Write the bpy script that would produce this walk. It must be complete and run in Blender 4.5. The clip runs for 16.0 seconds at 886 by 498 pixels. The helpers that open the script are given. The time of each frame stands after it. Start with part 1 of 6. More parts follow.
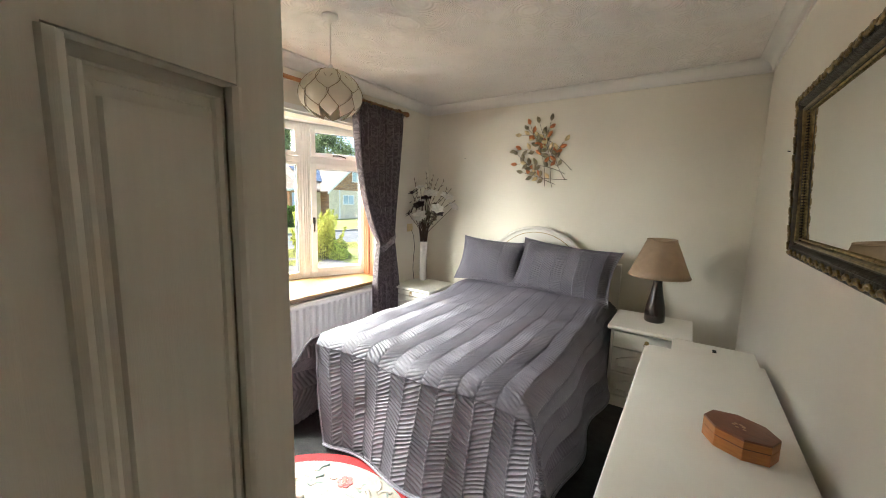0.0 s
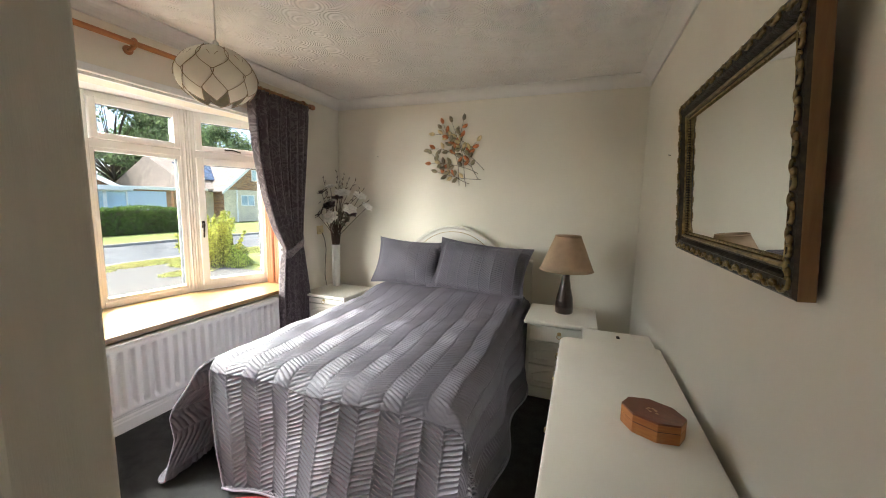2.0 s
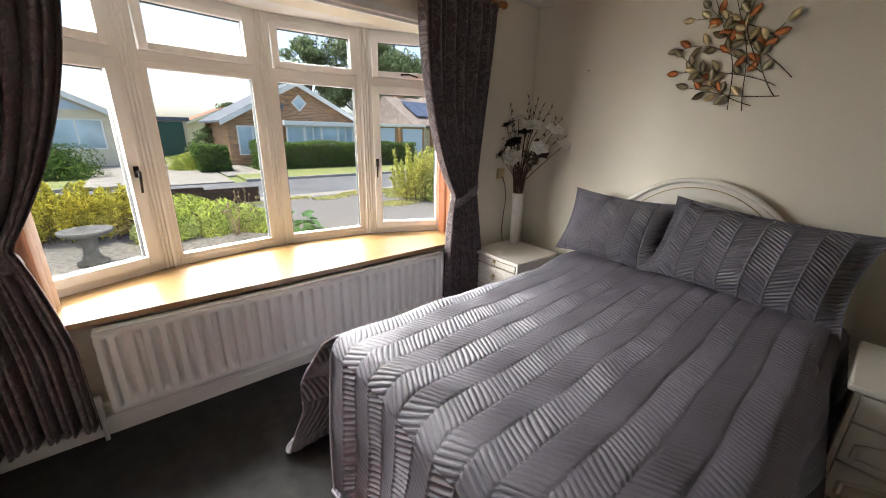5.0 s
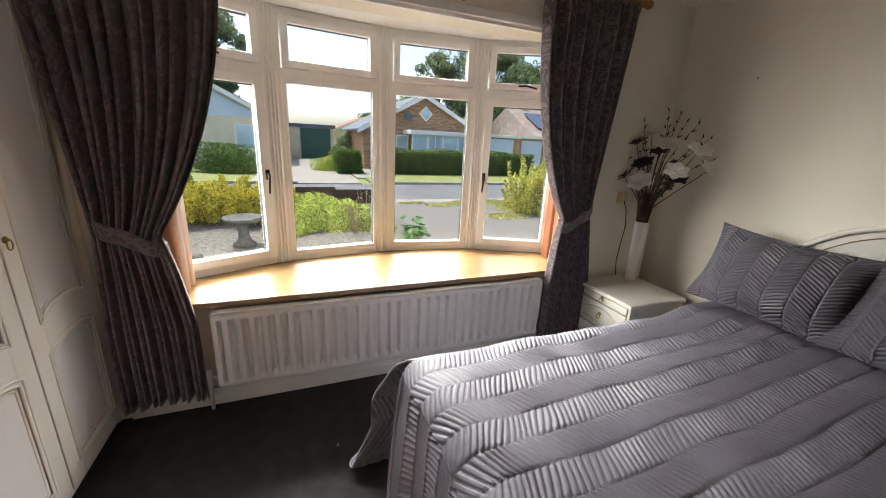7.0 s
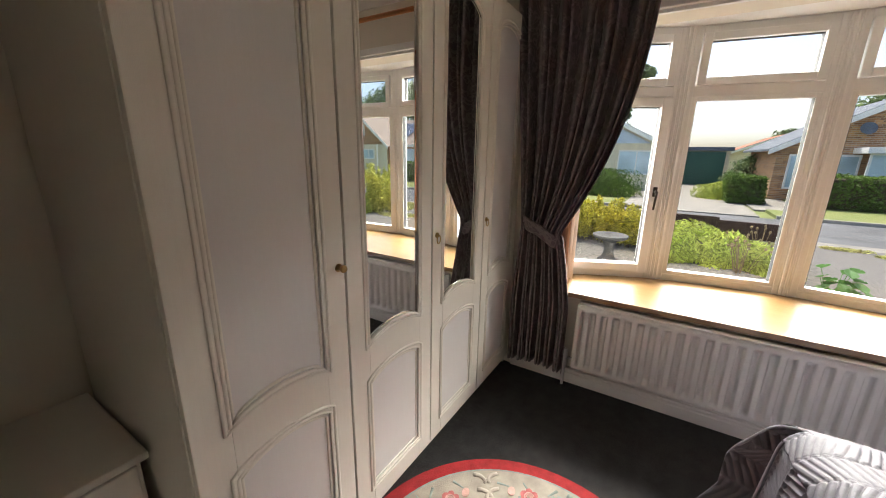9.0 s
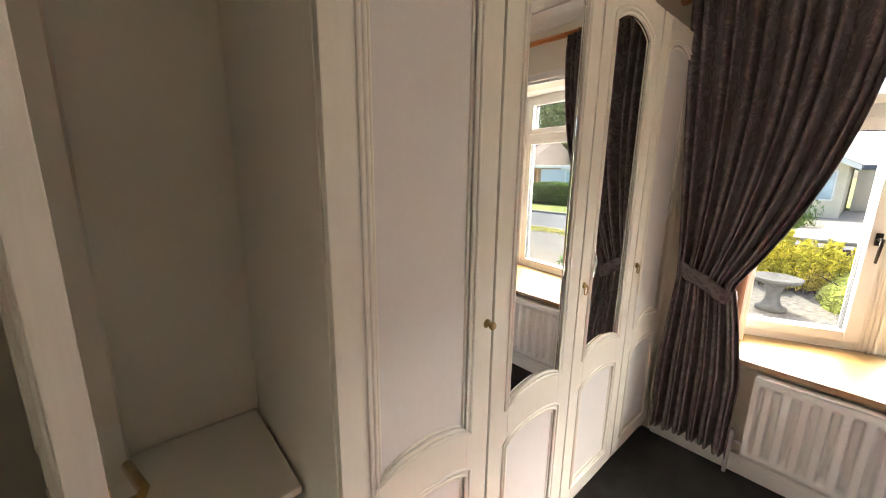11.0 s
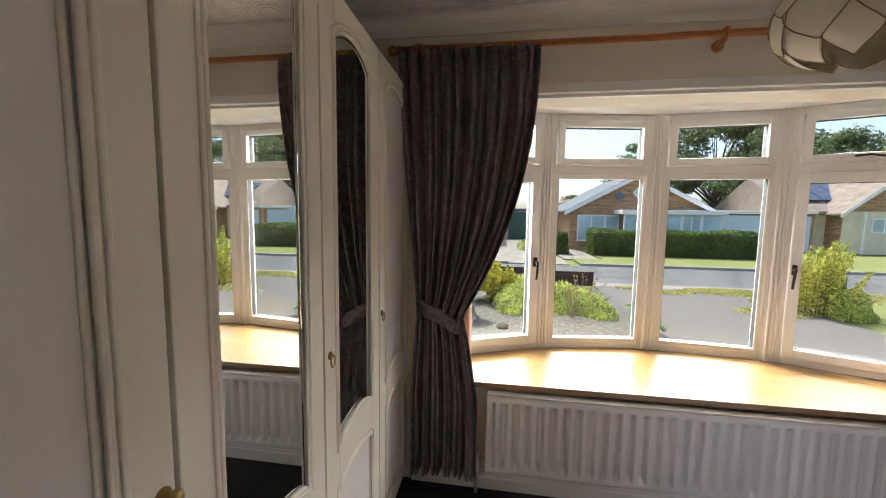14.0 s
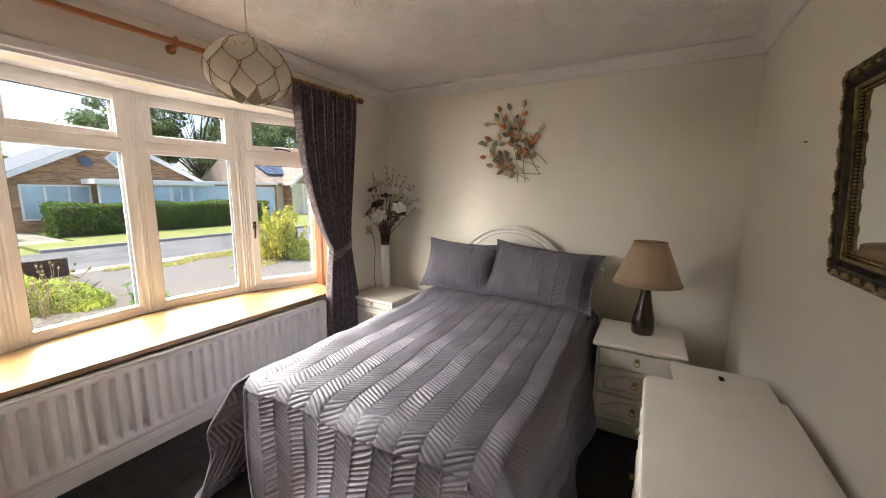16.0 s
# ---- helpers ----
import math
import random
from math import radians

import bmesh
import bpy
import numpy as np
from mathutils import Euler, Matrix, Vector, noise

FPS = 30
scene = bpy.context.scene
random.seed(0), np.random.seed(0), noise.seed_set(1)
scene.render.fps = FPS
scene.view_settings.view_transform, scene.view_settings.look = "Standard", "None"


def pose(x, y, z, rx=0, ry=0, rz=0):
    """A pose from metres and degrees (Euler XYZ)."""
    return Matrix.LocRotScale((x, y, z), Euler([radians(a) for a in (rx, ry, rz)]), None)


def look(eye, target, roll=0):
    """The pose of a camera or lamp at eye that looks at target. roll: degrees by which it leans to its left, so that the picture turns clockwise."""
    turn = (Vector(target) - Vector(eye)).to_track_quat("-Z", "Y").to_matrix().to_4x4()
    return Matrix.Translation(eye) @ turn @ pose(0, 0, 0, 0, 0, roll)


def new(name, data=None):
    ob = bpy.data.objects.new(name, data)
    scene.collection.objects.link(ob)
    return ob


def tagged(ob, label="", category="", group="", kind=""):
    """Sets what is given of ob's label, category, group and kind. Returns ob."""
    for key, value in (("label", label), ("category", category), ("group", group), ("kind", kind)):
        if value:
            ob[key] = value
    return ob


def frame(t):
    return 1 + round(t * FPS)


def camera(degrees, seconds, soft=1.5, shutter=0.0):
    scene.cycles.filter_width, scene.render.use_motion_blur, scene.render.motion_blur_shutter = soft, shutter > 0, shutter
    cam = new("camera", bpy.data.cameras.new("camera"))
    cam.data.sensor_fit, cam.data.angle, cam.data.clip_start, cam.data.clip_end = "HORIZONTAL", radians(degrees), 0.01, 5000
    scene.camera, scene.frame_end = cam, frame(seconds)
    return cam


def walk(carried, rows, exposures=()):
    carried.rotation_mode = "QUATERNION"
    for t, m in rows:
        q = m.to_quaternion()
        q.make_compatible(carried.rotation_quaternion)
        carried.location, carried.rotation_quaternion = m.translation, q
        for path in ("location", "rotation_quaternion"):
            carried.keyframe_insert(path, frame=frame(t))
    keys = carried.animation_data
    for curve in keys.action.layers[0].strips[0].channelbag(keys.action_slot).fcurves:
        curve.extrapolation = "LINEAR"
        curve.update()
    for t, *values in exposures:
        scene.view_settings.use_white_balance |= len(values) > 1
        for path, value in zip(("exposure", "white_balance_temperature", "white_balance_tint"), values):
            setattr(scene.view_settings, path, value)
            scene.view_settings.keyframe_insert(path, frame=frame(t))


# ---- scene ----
cam = camera(100.8, 16.0, 1.0)
PATH = [
    (0, (-0.38, 1.606, 1.418), (-1.484, 3.253, 1.151), 1.5),
    (0.5, (-0.436, 1.638, 1.411), (-1.228, 3.456, 1.148), 1.3),
    (1, (-0.452, 1.643, 1.41), (-1.17, 3.492, 1.151), 1.2),
    (1.5, (-0.462, 1.644, 1.415), (-1.148, 3.506, 1.158), 1.2),
    (2, (-0.453, 1.692, 1.415), (-1.145, 3.551, 1.159), 1.2),
    (2.5, (-0.433, 1.823, 1.39), (-1.284, 3.611, 1.113), 1.3),
    (3, (-0.46, 1.93, 1.372), (-1.423, 3.607, 0.863), 1.3),
    (3.5, (-0.574, 2.035, 1.381), (-1.572, 3.654, 0.763), 1.5),
    (4, (-0.674, 2.098, 1.4), (-1.746, 3.668, 0.779), 1.5),
    (4.5, (-0.769, 2.233, 1.38), (-2.021, 3.668, 0.767), 1.5),
    (5, (-0.851, 2.452, 1.412), (-2.328, 3.659, 0.809), 1.2),
    (7.5, (-0.965, 2.627, 1.436), (-2.852, 3.045, 0.919), 1.4),
    (8, (-0.904, 2.66, 1.37), (-2.847, 2.566, 0.903), -0.9),
    (8.5, (-0.847, 2.58, 1.412), (-2.687, 1.975, 0.911), 0.9),
    (9, (-0.778, 2.528, 1.395), (-2.423, 1.51, 0.887), 1.0),
    (11.5, (-0.774, 2.339, 1.519), (-2.027, 0.815, 1.196), 0.7),
    (12, (-0.781, 2.344, 1.571), (-2.031, 0.789, 1.434), 0.6),
    (12.5, (-0.794, 2.302, 1.595), (-2.103, 0.793, 1.5), 0.8),
    (13, (-0.819, 2.232, 1.592), (-2.467, 1.109, 1.445), 1.6),
    (13.5, (-0.923, 2.199, 1.524), (-2.796, 1.517, 1.37), 0.9),
    (14, (-1.065, 2.192, 1.472), (-3.034, 1.897, 1.286), 0.8),
    (14.5, (-1.001, 2.184, 1.457), (-2.958, 2.484, 1.169), 1.0),
    (15, (-0.817, 2.154, 1.486), (-2.519, 3.151, 1.152), 1.0),
    (15.5, (-0.676, 2.097, 1.466), (-1.957, 3.601, 1.153), 0.7),
    (16, (-0.552, 1.984, 1.48), (-1.518, 3.707, 1.169), 0.6),
]
EXPOSURES = [(0.0, 2.8, 6500, 3), (1.5, 2.75, 6500, 3), (2.5, 2.45, 6500, 3), (3.5, 2.22, 6550, 4), (5.0, 1.88, 6600, 8), (7.0, 1.78, 6600, 7), (8.4, 1.6, 6600, 7), (9.0, 1.75, 6850, 9), (11.4, 2.8, 7050, 8), (12.6, 2.8, 7200, 10), (13.1, 2.5, 6900, 9), (13.6, 1.9, 6600, 6), (14.0, 1.75, 6600, 6), (15.0, 1.85, 6700, 10), (15.5, 1.92, 6800, 11), (16.0, 2.3, 6800, 10)]
walk(cam, [(t, look(eye, target, roll)) for t, eye, target, roll in PATH], EXPOSURES)

# ---- light ----
SUN_EL, SUN_AZ = 65.0, 218.0          # elevation; heading (from +x towards +y) from which the sun shines
sky_world = bpy.data.worlds.new("sky")
scene.world = sky_world
sky_world.use_nodes = True
wn = sky_world.node_tree
sky = wn.nodes.new("ShaderNodeTexSky")
sky.sky_type, sky.sun_disc = "NISHITA", False
sky.sun_elevation, sky.sun_rotation = radians(SUN_EL), radians(90 - SUN_AZ)
sky.air_density, sky.dust_density, sky.ozone_density = 0.7, 3.0, 0.6
wn.nodes["Background"].inputs[1].default_value = 0.11
wn.links.new(sky.outputs[0], wn.nodes["Background"].inputs[0])
sun = new("sun", bpy.data.lights.new("sun", "SUN"))
sun.data.energy, sun.data.angle, sun.data.color = 1.8, radians(0.6), (1, 0.95, 0.86)
sd = Vector((math.cos(radians(SUN_EL)) * math.cos(radians(SUN_AZ)), math.cos(radians(SUN_EL)) * math.sin(radians(SUN_AZ)), math.sin(radians(SUN_EL))))
sun.matrix_world = look(sd * 30, (0, 0, 0))
# added unseen lamps outside the window, standing in for bright sky on three sides
for nm, eye, target, sx, sy, watts in (("sky_fill_high", (-8.6, 3.2, 5.1), (-1.6, 3.1, 1.0), 7.0, 2.4, 420), ("sky_fill_south", (-5.25, -1.7, 2.75), (-2.7, 3.6, 1.3), 3.6, 3.2, 102), ("sky_fill_north", (-5.9, 8.6, 4.5), (-2.4, 2.6, 1.5), 4.4, 2.4, 60)):
    # they brighten the room beyond what the sky itself gives
    lamp_ob = new(nm, bpy.data.lights.new(nm, "AREA"))
    lamp_ob.data.shape, lamp_ob.data.size, lamp_ob.data.size_y = "RECTANGLE", sx, sy
    lamp_ob.data.energy, lamp_ob.data.color, lamp_ob.data.spread = watts, (1.0, 0.985, 0.965), radians(85)
    lamp_ob.matrix_world = look(eye, target)


# ---- materials ----
def mat(name, color, rough=0.6, metal=0.0, vary=0.08, scale=6.0, bump=0.15, bscale=120.0, color2=None, piece=0.0, spec=0.5, coat=0.0, sheen=0.0):
    m = bpy.data.materials.new(name)
    m.use_nodes = True
    nt = m.node_tree
    b = nt.nodes["Principled BSDF"]
    b.inputs["Roughness"].default_value, b.inputs["Metallic"].default_value = rough, metal
    b.inputs["Specular IOR Level"].default_value = spec
    b.inputs["Coat Weight"].default_value = coat
    b.inputs["Sheen Weight"].default_value = sheen
    tc = nt.nodes.new("ShaderNodeTexCoord")
    n1 = nt.nodes.new("ShaderNodeTexNoise")
    n1.inputs["Scale"].default_value, n1.inputs["Detail"].default_value = scale, 6
    nt.links.new(tc.outputs["Object"], n1.inputs["Vector"])
    ramp = nt.nodes.new("ShaderNodeMix")
    ramp.data_type = "RGBA"
    c2 = color2 or tuple(max(0.0, c * (1 - 2.2 * vary)) for c in color)
    c1 = tuple(min(1.0, c * (1 + vary)) for c in color) if color2 is None else color
    ramp.inputs[6].default_value, ramp.inputs[7].default_value = (*c1, 1), (*c2, 1)
    mr = nt.nodes.new("ShaderNodeMapRange")
    mr.inputs[1].default_value, mr.inputs[2].default_value = 0.3, 0.7
    nt.links.new(n1.outputs["Fac"], mr.inputs[0])
    nt.links.new(mr.outputs[0], ramp.inputs[0])
    out = ramp.outputs[2]
    if piece:
        oi = nt.nodes.new("ShaderNodeObjectInfo")
        hsv = nt.nodes.new("ShaderNodeHueSaturation")
        m2 = nt.nodes.new("ShaderNodeMapRange")
        m2.inputs[3].default_value, m2.inputs[4].default_value = 1 - piece, 1 + piece
        nt.links.new(oi.outputs["Random"], m2.inputs[0])
        nt.links.new(m2.outputs[0], hsv.inputs["Value"])
        nt.links.new(out, hsv.inputs["Color"])
        out = hsv.outputs[0]
    nt.links.new(out, b.inputs["Base Color"])
    if bump:
        n2 = nt.nodes.new("ShaderNodeTexNoise")
        n2.inputs["Scale"].default_value, n2.inputs["Detail"].default_value = bscale, 4
        nt.links.new(tc.outputs["Object"], n2.inputs["Vector"])
        bp = nt.nodes.new("ShaderNodeBump")
        bp.inputs["Strength"].default_value, bp.inputs["Distance"].default_value = bump, 0.004
        nt.links.new(n2.outputs["Fac"], bp.inputs["Height"])
        nt.links.new(bp.outputs[0], b.inputs["Normal"])
    return m


def math_node(nt, op, a, b=None):
    n = nt.nodes.new("ShaderNodeMath")
    n.operation = op
    for i, v in enumerate((a, b)):
        if v is None:
            continue
        if isinstance(v, (int, float)):
            n.inputs[i].default_value = v
        else:
            nt.links.new(v, n.inputs[i])
    return n.outputs[0]


def wood(name, c1, c2, rough=0.45, stretch=(1, 1, 12), scale=5.0, coat=0.0):
    m = mat(name, c1, rough, vary=0.0, color2=c2, scale=scale, bump=0.1, bscale=60, coat=coat)
    nt = m.node_tree
    mp = nt.nodes.new("ShaderNodeMapping")
    mp.inputs["Scale"].default_value = stretch
    tc = next(n for n in nt.nodes if n.type == "TEX_COORD")
    nt.links.new(tc.outputs["Object"], mp.inputs["Vector"])
    for n in nt.nodes:
        if n.type == "TEX_NOISE":
            nt.links.new(mp.outputs[0], n.inputs["Vector"])
    return m


M_WALL = mat("wall_paint", (0.80, 0.752, 0.65), 0.85, vary=0.025, scale=1.3, bump=0.12, bscale=90)
M_CEIL = mat("ceiling_plaster", (0.84, 0.82, 0.78), 0.9, vary=0.02, scale=2)
M_TRIM = mat("white_gloss_trim", (0.80, 0.78, 0.74), 0.35, vary=0.02, scale=3, bump=0.05)
M_CARPET = mat("grey_carpet", (0.027, 0.026, 0.026), 0.95, vary=0.25, scale=14, bump=0.9, bscale=420, sheen=0.04)
M_UPVC = mat("white_upvc", (0.84, 0.84, 0.82), 0.28, vary=0.015, scale=4, bump=0.02)
M_SEAL = mat("black_gasket", (0.02, 0.02, 0.02), 0.6)
M_SILL = wood("varnished_oak_sill", (0.29, 0.175, 0.07), (0.22, 0.125, 0.045), 0.3, (8, 0.7, 8), 3.0, coat=0.5)
M_RAD = mat("white_radiator_enamel", (0.80, 0.79, 0.77), 0.35, vary=0.02, scale=5, bump=0.03)
M_WARD = wood("cream_woodgrain_foil", (0.80, 0.765, 0.69), (0.78, 0.745, 0.67), 0.42, (26, 26, 1.2), 6.0)
M_WPANEL = wood("grey_white_panel_foil", (0.725, 0.705, 0.695), (0.71, 0.69, 0.68), 0.4, (26, 26, 1.2), 6.0)
M_FURN = mat("cream_lacquer", (0.80, 0.765, 0.69), 0.35, vary=0.025, scale=3, bump=0.04)
M_DOOR = wood("white_grained_door", (0.78, 0.75, 0.68), (0.74, 0.71, 0.64), 0.45, (30, 30, 1.6), 5.0)
M_BRASS = mat("aged_brass", (0.50, 0.36, 0.16), 0.3, 1.0, vary=0.15, scale=40)
M_CHROME = mat("dull_chrome", (0.55, 0.55, 0.55), 0.2, 1.0)
M_BLACKMETAL = mat("dark_bronze_handle", (0.03, 0.025, 0.02), 0.3, 0.6)
M_DARKWOOD = wood("dark_glossy_wood", (0.035, 0.018, 0.012), (0.02, 0.01, 0.008), 0.18, (10, 10, 1), 8, coat=0.5)
M_PINE = wood("orange_pine_pole", (0.42, 0.17, 0.05), (0.32, 0.12, 0.035), 0.4, (14, 1, 14), 6)
M_SHADE = mat("beige_silk_shade", (0.55, 0.40, 0.27), 0.8, vary=0.04, scale=20, bump=0.2, bscale=300)
# dark small parts; on the wardrobe's sheet this colour stands in for shade
M_DARK = mat("dark_part_and_gap_shade", (0.02, 0.02, 0.02), 0.8)


def mirror_mat():
    m = mat("mirror_silver", (0.86, 0.88, 0.87), 0.015, 1.0, vary=0.0, bump=0)
    return m


M_MIRROR = mirror_mat()


def glass_mat():
    m = bpy.data.materials.new("window_glass")
    m.use_nodes = True
    nt = m.node_tree
    nt.nodes.remove(nt.nodes["Principled BSDF"])
    tr = nt.nodes.new("ShaderNodeBsdfTransparent")
    tr.inputs[0].default_value = (0.97, 0.98, 0.975, 1)
    gl = nt.nodes.new("ShaderNodeBsdfGlossy")
    gl.inputs["Roughness"].default_value = 0.01
    fr = nt.nodes.new("ShaderNodeFresnel")
    fr.inputs[0].default_value = 1.35
    mx = nt.nodes.new("ShaderNodeMixShader")
    nt.links.new(fr.outputs[0], mx.inputs[0])
    nt.links.new(tr.outputs[0], mx.inputs[1])
    nt.links.new(gl.outputs[0], mx.inputs[2])
    nt.links.new(mx.outputs[0], nt.nodes["Material Output"].inputs[0])
    return m


M_GLASS = glass_mat()


def swirl_ceiling(m):
    nt = m.node_tree
    b = nt.nodes["Principled BSDF"]
    tc = next(n for n in nt.nodes if n.type == "TEX_COORD")
    vo = nt.nodes.new("ShaderNodeTexVoronoi")
    vo.inputs["Scale"].default_value = 4.2
    nt.links.new(tc.outputs["Object"], vo.inputs["Vector"])
    rings = math_node(nt, "SINE", math_node(nt, "MULTIPLY", vo.outputs["Distance"], 130.0))
    bp = nt.nodes.new("ShaderNodeBump")
    bp.inputs["Strength"].default_value, bp.inputs["Distance"].default_value = 0.6, 0.004
    nt.links.new(rings, bp.inputs["Height"])
    nt.links.new(bp.outputs[0], b.inputs["Normal"])


swirl_ceiling(M_CEIL)


def quilt_mat():
    """Satin with slanted pleats in stripes; the UV map is in metres of cloth."""
    m = bpy.data.materials.new("grey_lilac_quilted_satin")
    m.use_nodes = True
    nt = m.node_tree
    b = nt.nodes["Principled BSDF"]
    uv = nt.nodes.new("ShaderNodeUVMap")
    sp = nt.nodes.new("ShaderNodeSeparateXYZ")
    nt.links.new(uv.outputs[0], sp.inputs[0])
    wob = nt.nodes.new("ShaderNodeTexNoise")
    wob.inputs["Scale"].default_value, wob.inputs["Detail"].default_value = 7.0, 2
    nt.links.new(uv.outputs[0], wob.inputs["Vector"])
    u = math_node(nt, "DIVIDE", sp.outputs[0], 0.098)
    fl = math_node(nt, "FLOOR", u)
    fr = math_node(nt, "SUBTRACT", u, fl)
    odd = math_node(nt, "PINGPONG", fl, 1.0)
    slant = math_node(nt, "MULTIPLY", math_node(nt, "MULTIPLY", fr, math_node(nt, "SUBTRACT", math_node(nt, "MULTIPLY", odd, 2.0), 1.0)), 2.9)
    ph = math_node(nt, "ADD", math_node(nt, "DIVIDE", sp.outputs[1], 0.018), slant)
    ph = math_node(nt, "ADD", ph, math_node(nt, "MULTIPLY", wob.outputs["Fac"], 0.8))
    ridge = math_node(nt, "PINGPONG", ph, 0.5)
    ridge = math_node(nt, "POWER", math_node(nt, "MULTIPLY", ridge, 2.0), 0.35)
    seam = math_node(nt, "MINIMUM", fr, math_node(nt, "SUBTRACT", 1.0, fr))
    seam = math_node(nt, "MINIMUM", math_node(nt, "MULTIPLY", seam, 12.0), 1.0)
    h = math_node(nt, "MULTIPLY", ridge, seam)
    bp = nt.nodes.new("ShaderNodeBump")
    bp.inputs["Strength"].default_value, bp.inputs["Distance"].default_value = 0.9, 0.010
    nt.links.new(h, bp.inputs["Height"])
    nt.links.new(bp.outputs[0], b.inputs["Normal"])
    n1 = nt.nodes.new("ShaderNodeTexNoise")
    n1.inputs["Scale"].default_value = 3.0
    nt.links.new(uv.outputs[0], n1.inputs["Vector"])
    mx = nt.nodes.new("ShaderNodeMix")
    mx.data_type = "RGBA"
    mx.inputs[6].default_value, mx.inputs[7].default_value = (0.135, 0.126, 0.152, 1), (0.168, 0.157, 0.19, 1)
    nt.links.new(n1.outputs["Fac"], mx.inputs[0])
    nt.links.new(mx.outputs[2], b.inputs["Base Color"])
    b.inputs["Roughness"].default_value = 0.48
    return m


M_QUILT = quilt_mat()


def cover_mat():
    """Crinkled satin; the UV map holds distance from the seam and the pleat's phase."""
    m = mat("grey_lilac_pleated_satin", (0.152, 0.142, 0.172), 0.54, vary=0.07, scale=3, bump=0.2, bscale=110, spec=0.5)
    nt = m.node_tree
    b = nt.nodes["Principled BSDF"]
    uv, sp = nt.nodes.new("ShaderNodeUVMap"), nt.nodes.new("ShaderNodeSeparateXYZ")
    nt.links.new(uv.outputs[0], sp.inputs[0])
    ridge = math_node(nt, "POWER", math_node(nt, "MULTIPLY", math_node(nt, "PINGPONG", sp.outputs[1], 0.5), 2.0), 0.35)
    seam = math_node(nt, "MINIMUM", math_node(nt, "MULTIPLY", sp.outputs[0], 14.0), 1.0)
    bp = nt.nodes.new("ShaderNodeBump")
    bp.inputs["Strength"].default_value, bp.inputs["Distance"].default_value = 0.5, 0.006
    nt.links.new(math_node(nt, "MULTIPLY", ridge, seam), bp.inputs["Height"])
    fine = next(n for n in nt.nodes if n.type == "BUMP" and n != bp)
    nt.links.new(fine.outputs[0], bp.inputs["Normal"])
    nt.links.new(bp.outputs[0], b.inputs["Normal"])
    return m


M_COVER = cover_mat()
M_SATIN = mat("grey_lilac_satin", (0.27, 0.256, 0.31), 0.36, vary=0.07, scale=3, bump=0.3, bscale=110, spec=0.7)


def damask_mat():
    m = mat("dark_plum_damask", (0.060, 0.048, 0.056), 0.55, vary=0.1, scale=30, bump=0.3, bscale=500, sheen=0.25)
    nt = m.node_tree
    b = nt.nodes["Principled BSDF"]
    uv = nt.nodes.new("ShaderNodeUVMap")
    n1 = nt.nodes.new("ShaderNodeTexNoise")
    n1.inputs["Scale"].default_value, n1.inputs["Detail"].default_value, n1.inputs["Distortion"].default_value = 10.5, 2.0, 2.0
    nt.links.new(uv.outputs[0], n1.inputs["Vector"])
    band = math_node(nt, "ABSOLUTE", math_node(nt, "SUBTRACT", n1.outputs["Fac"], 0.5))
    lines = math_node(nt, "LESS_THAN", band, 0.045)
    n2 = nt.nodes.new("ShaderNodeTexNoise")
    n2.inputs["Scale"].default_value = 8.0
    nt.links.new(uv.outputs[0], n2.inputs["Vector"])
    blobs = math_node(nt, "GREATER_THAN", n2.outputs["Fac"], 0.6)
    fac = math_node(nt, "MULTIPLY", math_node(nt, "MAXIMUM", lines, math_node(nt, "MULTIPLY", blobs, 0.45)), 0.7)
    mx = nt.nodes.new("ShaderNodeMix")
    mx.data_type = "RGBA"
    mx.inputs[6].default_value, mx.inputs[7].default_value = (0.086, 0.063, 0.068, 1), (0.22, 0.18, 0.185, 1)
    nt.links.new(fac, mx.inputs[0])
    nt.links.new(mx.outputs[2], b.inputs["Base Color"])
    return m


M_DAMASK = damask_mat()


# ---- mesh helpers ----
def part(name, bm, material, parent=None, label="", smooth=False, m=None):
    me = bpy.data.meshes.new(name)
    bmesh.ops.recalc_face_normals(bm, faces=bm.faces)
    bm.to_mesh(me)
    bm.free()
    me.materials.append(material)
    if smooth:
        for p in me.polygons:
            p.use_smooth = True
    ob = new(name, me)
    if parent:
        ob.parent = parent
    if m is not None:
        ob.matrix_basis = m
    if label:
        ob["label"] = label
    return ob


def thing(name, at, label, category, group="", kind="", rz=0):
    e = new(name)
    e.empty_display_size = 0.05
    e.matrix_basis = pose(*at, 0, 0, rz)
    return tagged(e, label, category, group, kind)


def add_box(bm, x0, y0, z0, x1, y1, z1, bevel=0.0, seg=2):
    r = bmesh.ops.create_cube(bm, size=1.0)
    vs = r["verts"]
    for v in vs:
        v.co = Vector((x0 + (v.co.x + 0.5) * (x1 - x0), y0 + (v.co.y + 0.5) * (y1 - y0), z0 + (v.co.z + 0.5) * (z1 - z0)))
    if bevel:
        es = list({e for v in vs for e in v.link_edges})
        bmesh.ops.bevel(bm, geom=es, offset=bevel, segments=seg, affect="EDGES", profile=0.6)
    return vs


def box(x0, y0, z0, x1, y1, z1, bevel=0.0, seg=2):
    bm = bmesh.new()
    add_box(bm, x0, y0, z0, x1, y1, z1, bevel, seg)
    return bm


def add_prism(bm, pts, z0, z1):
    """Upright prism over a ground outline."""
    lo = [bm.verts.new((x, y, z0)) for x, y in pts]
    hi = [bm.verts.new((x, y, z1)) for x, y in pts]
    n = len(pts)
    bm.faces.new(lo[::-1])
    bm.faces.new(hi)
    for i in range(n):
        bm.faces.new((lo[i], lo[(i + 1) % n], hi[(i + 1) % n], hi[i]))


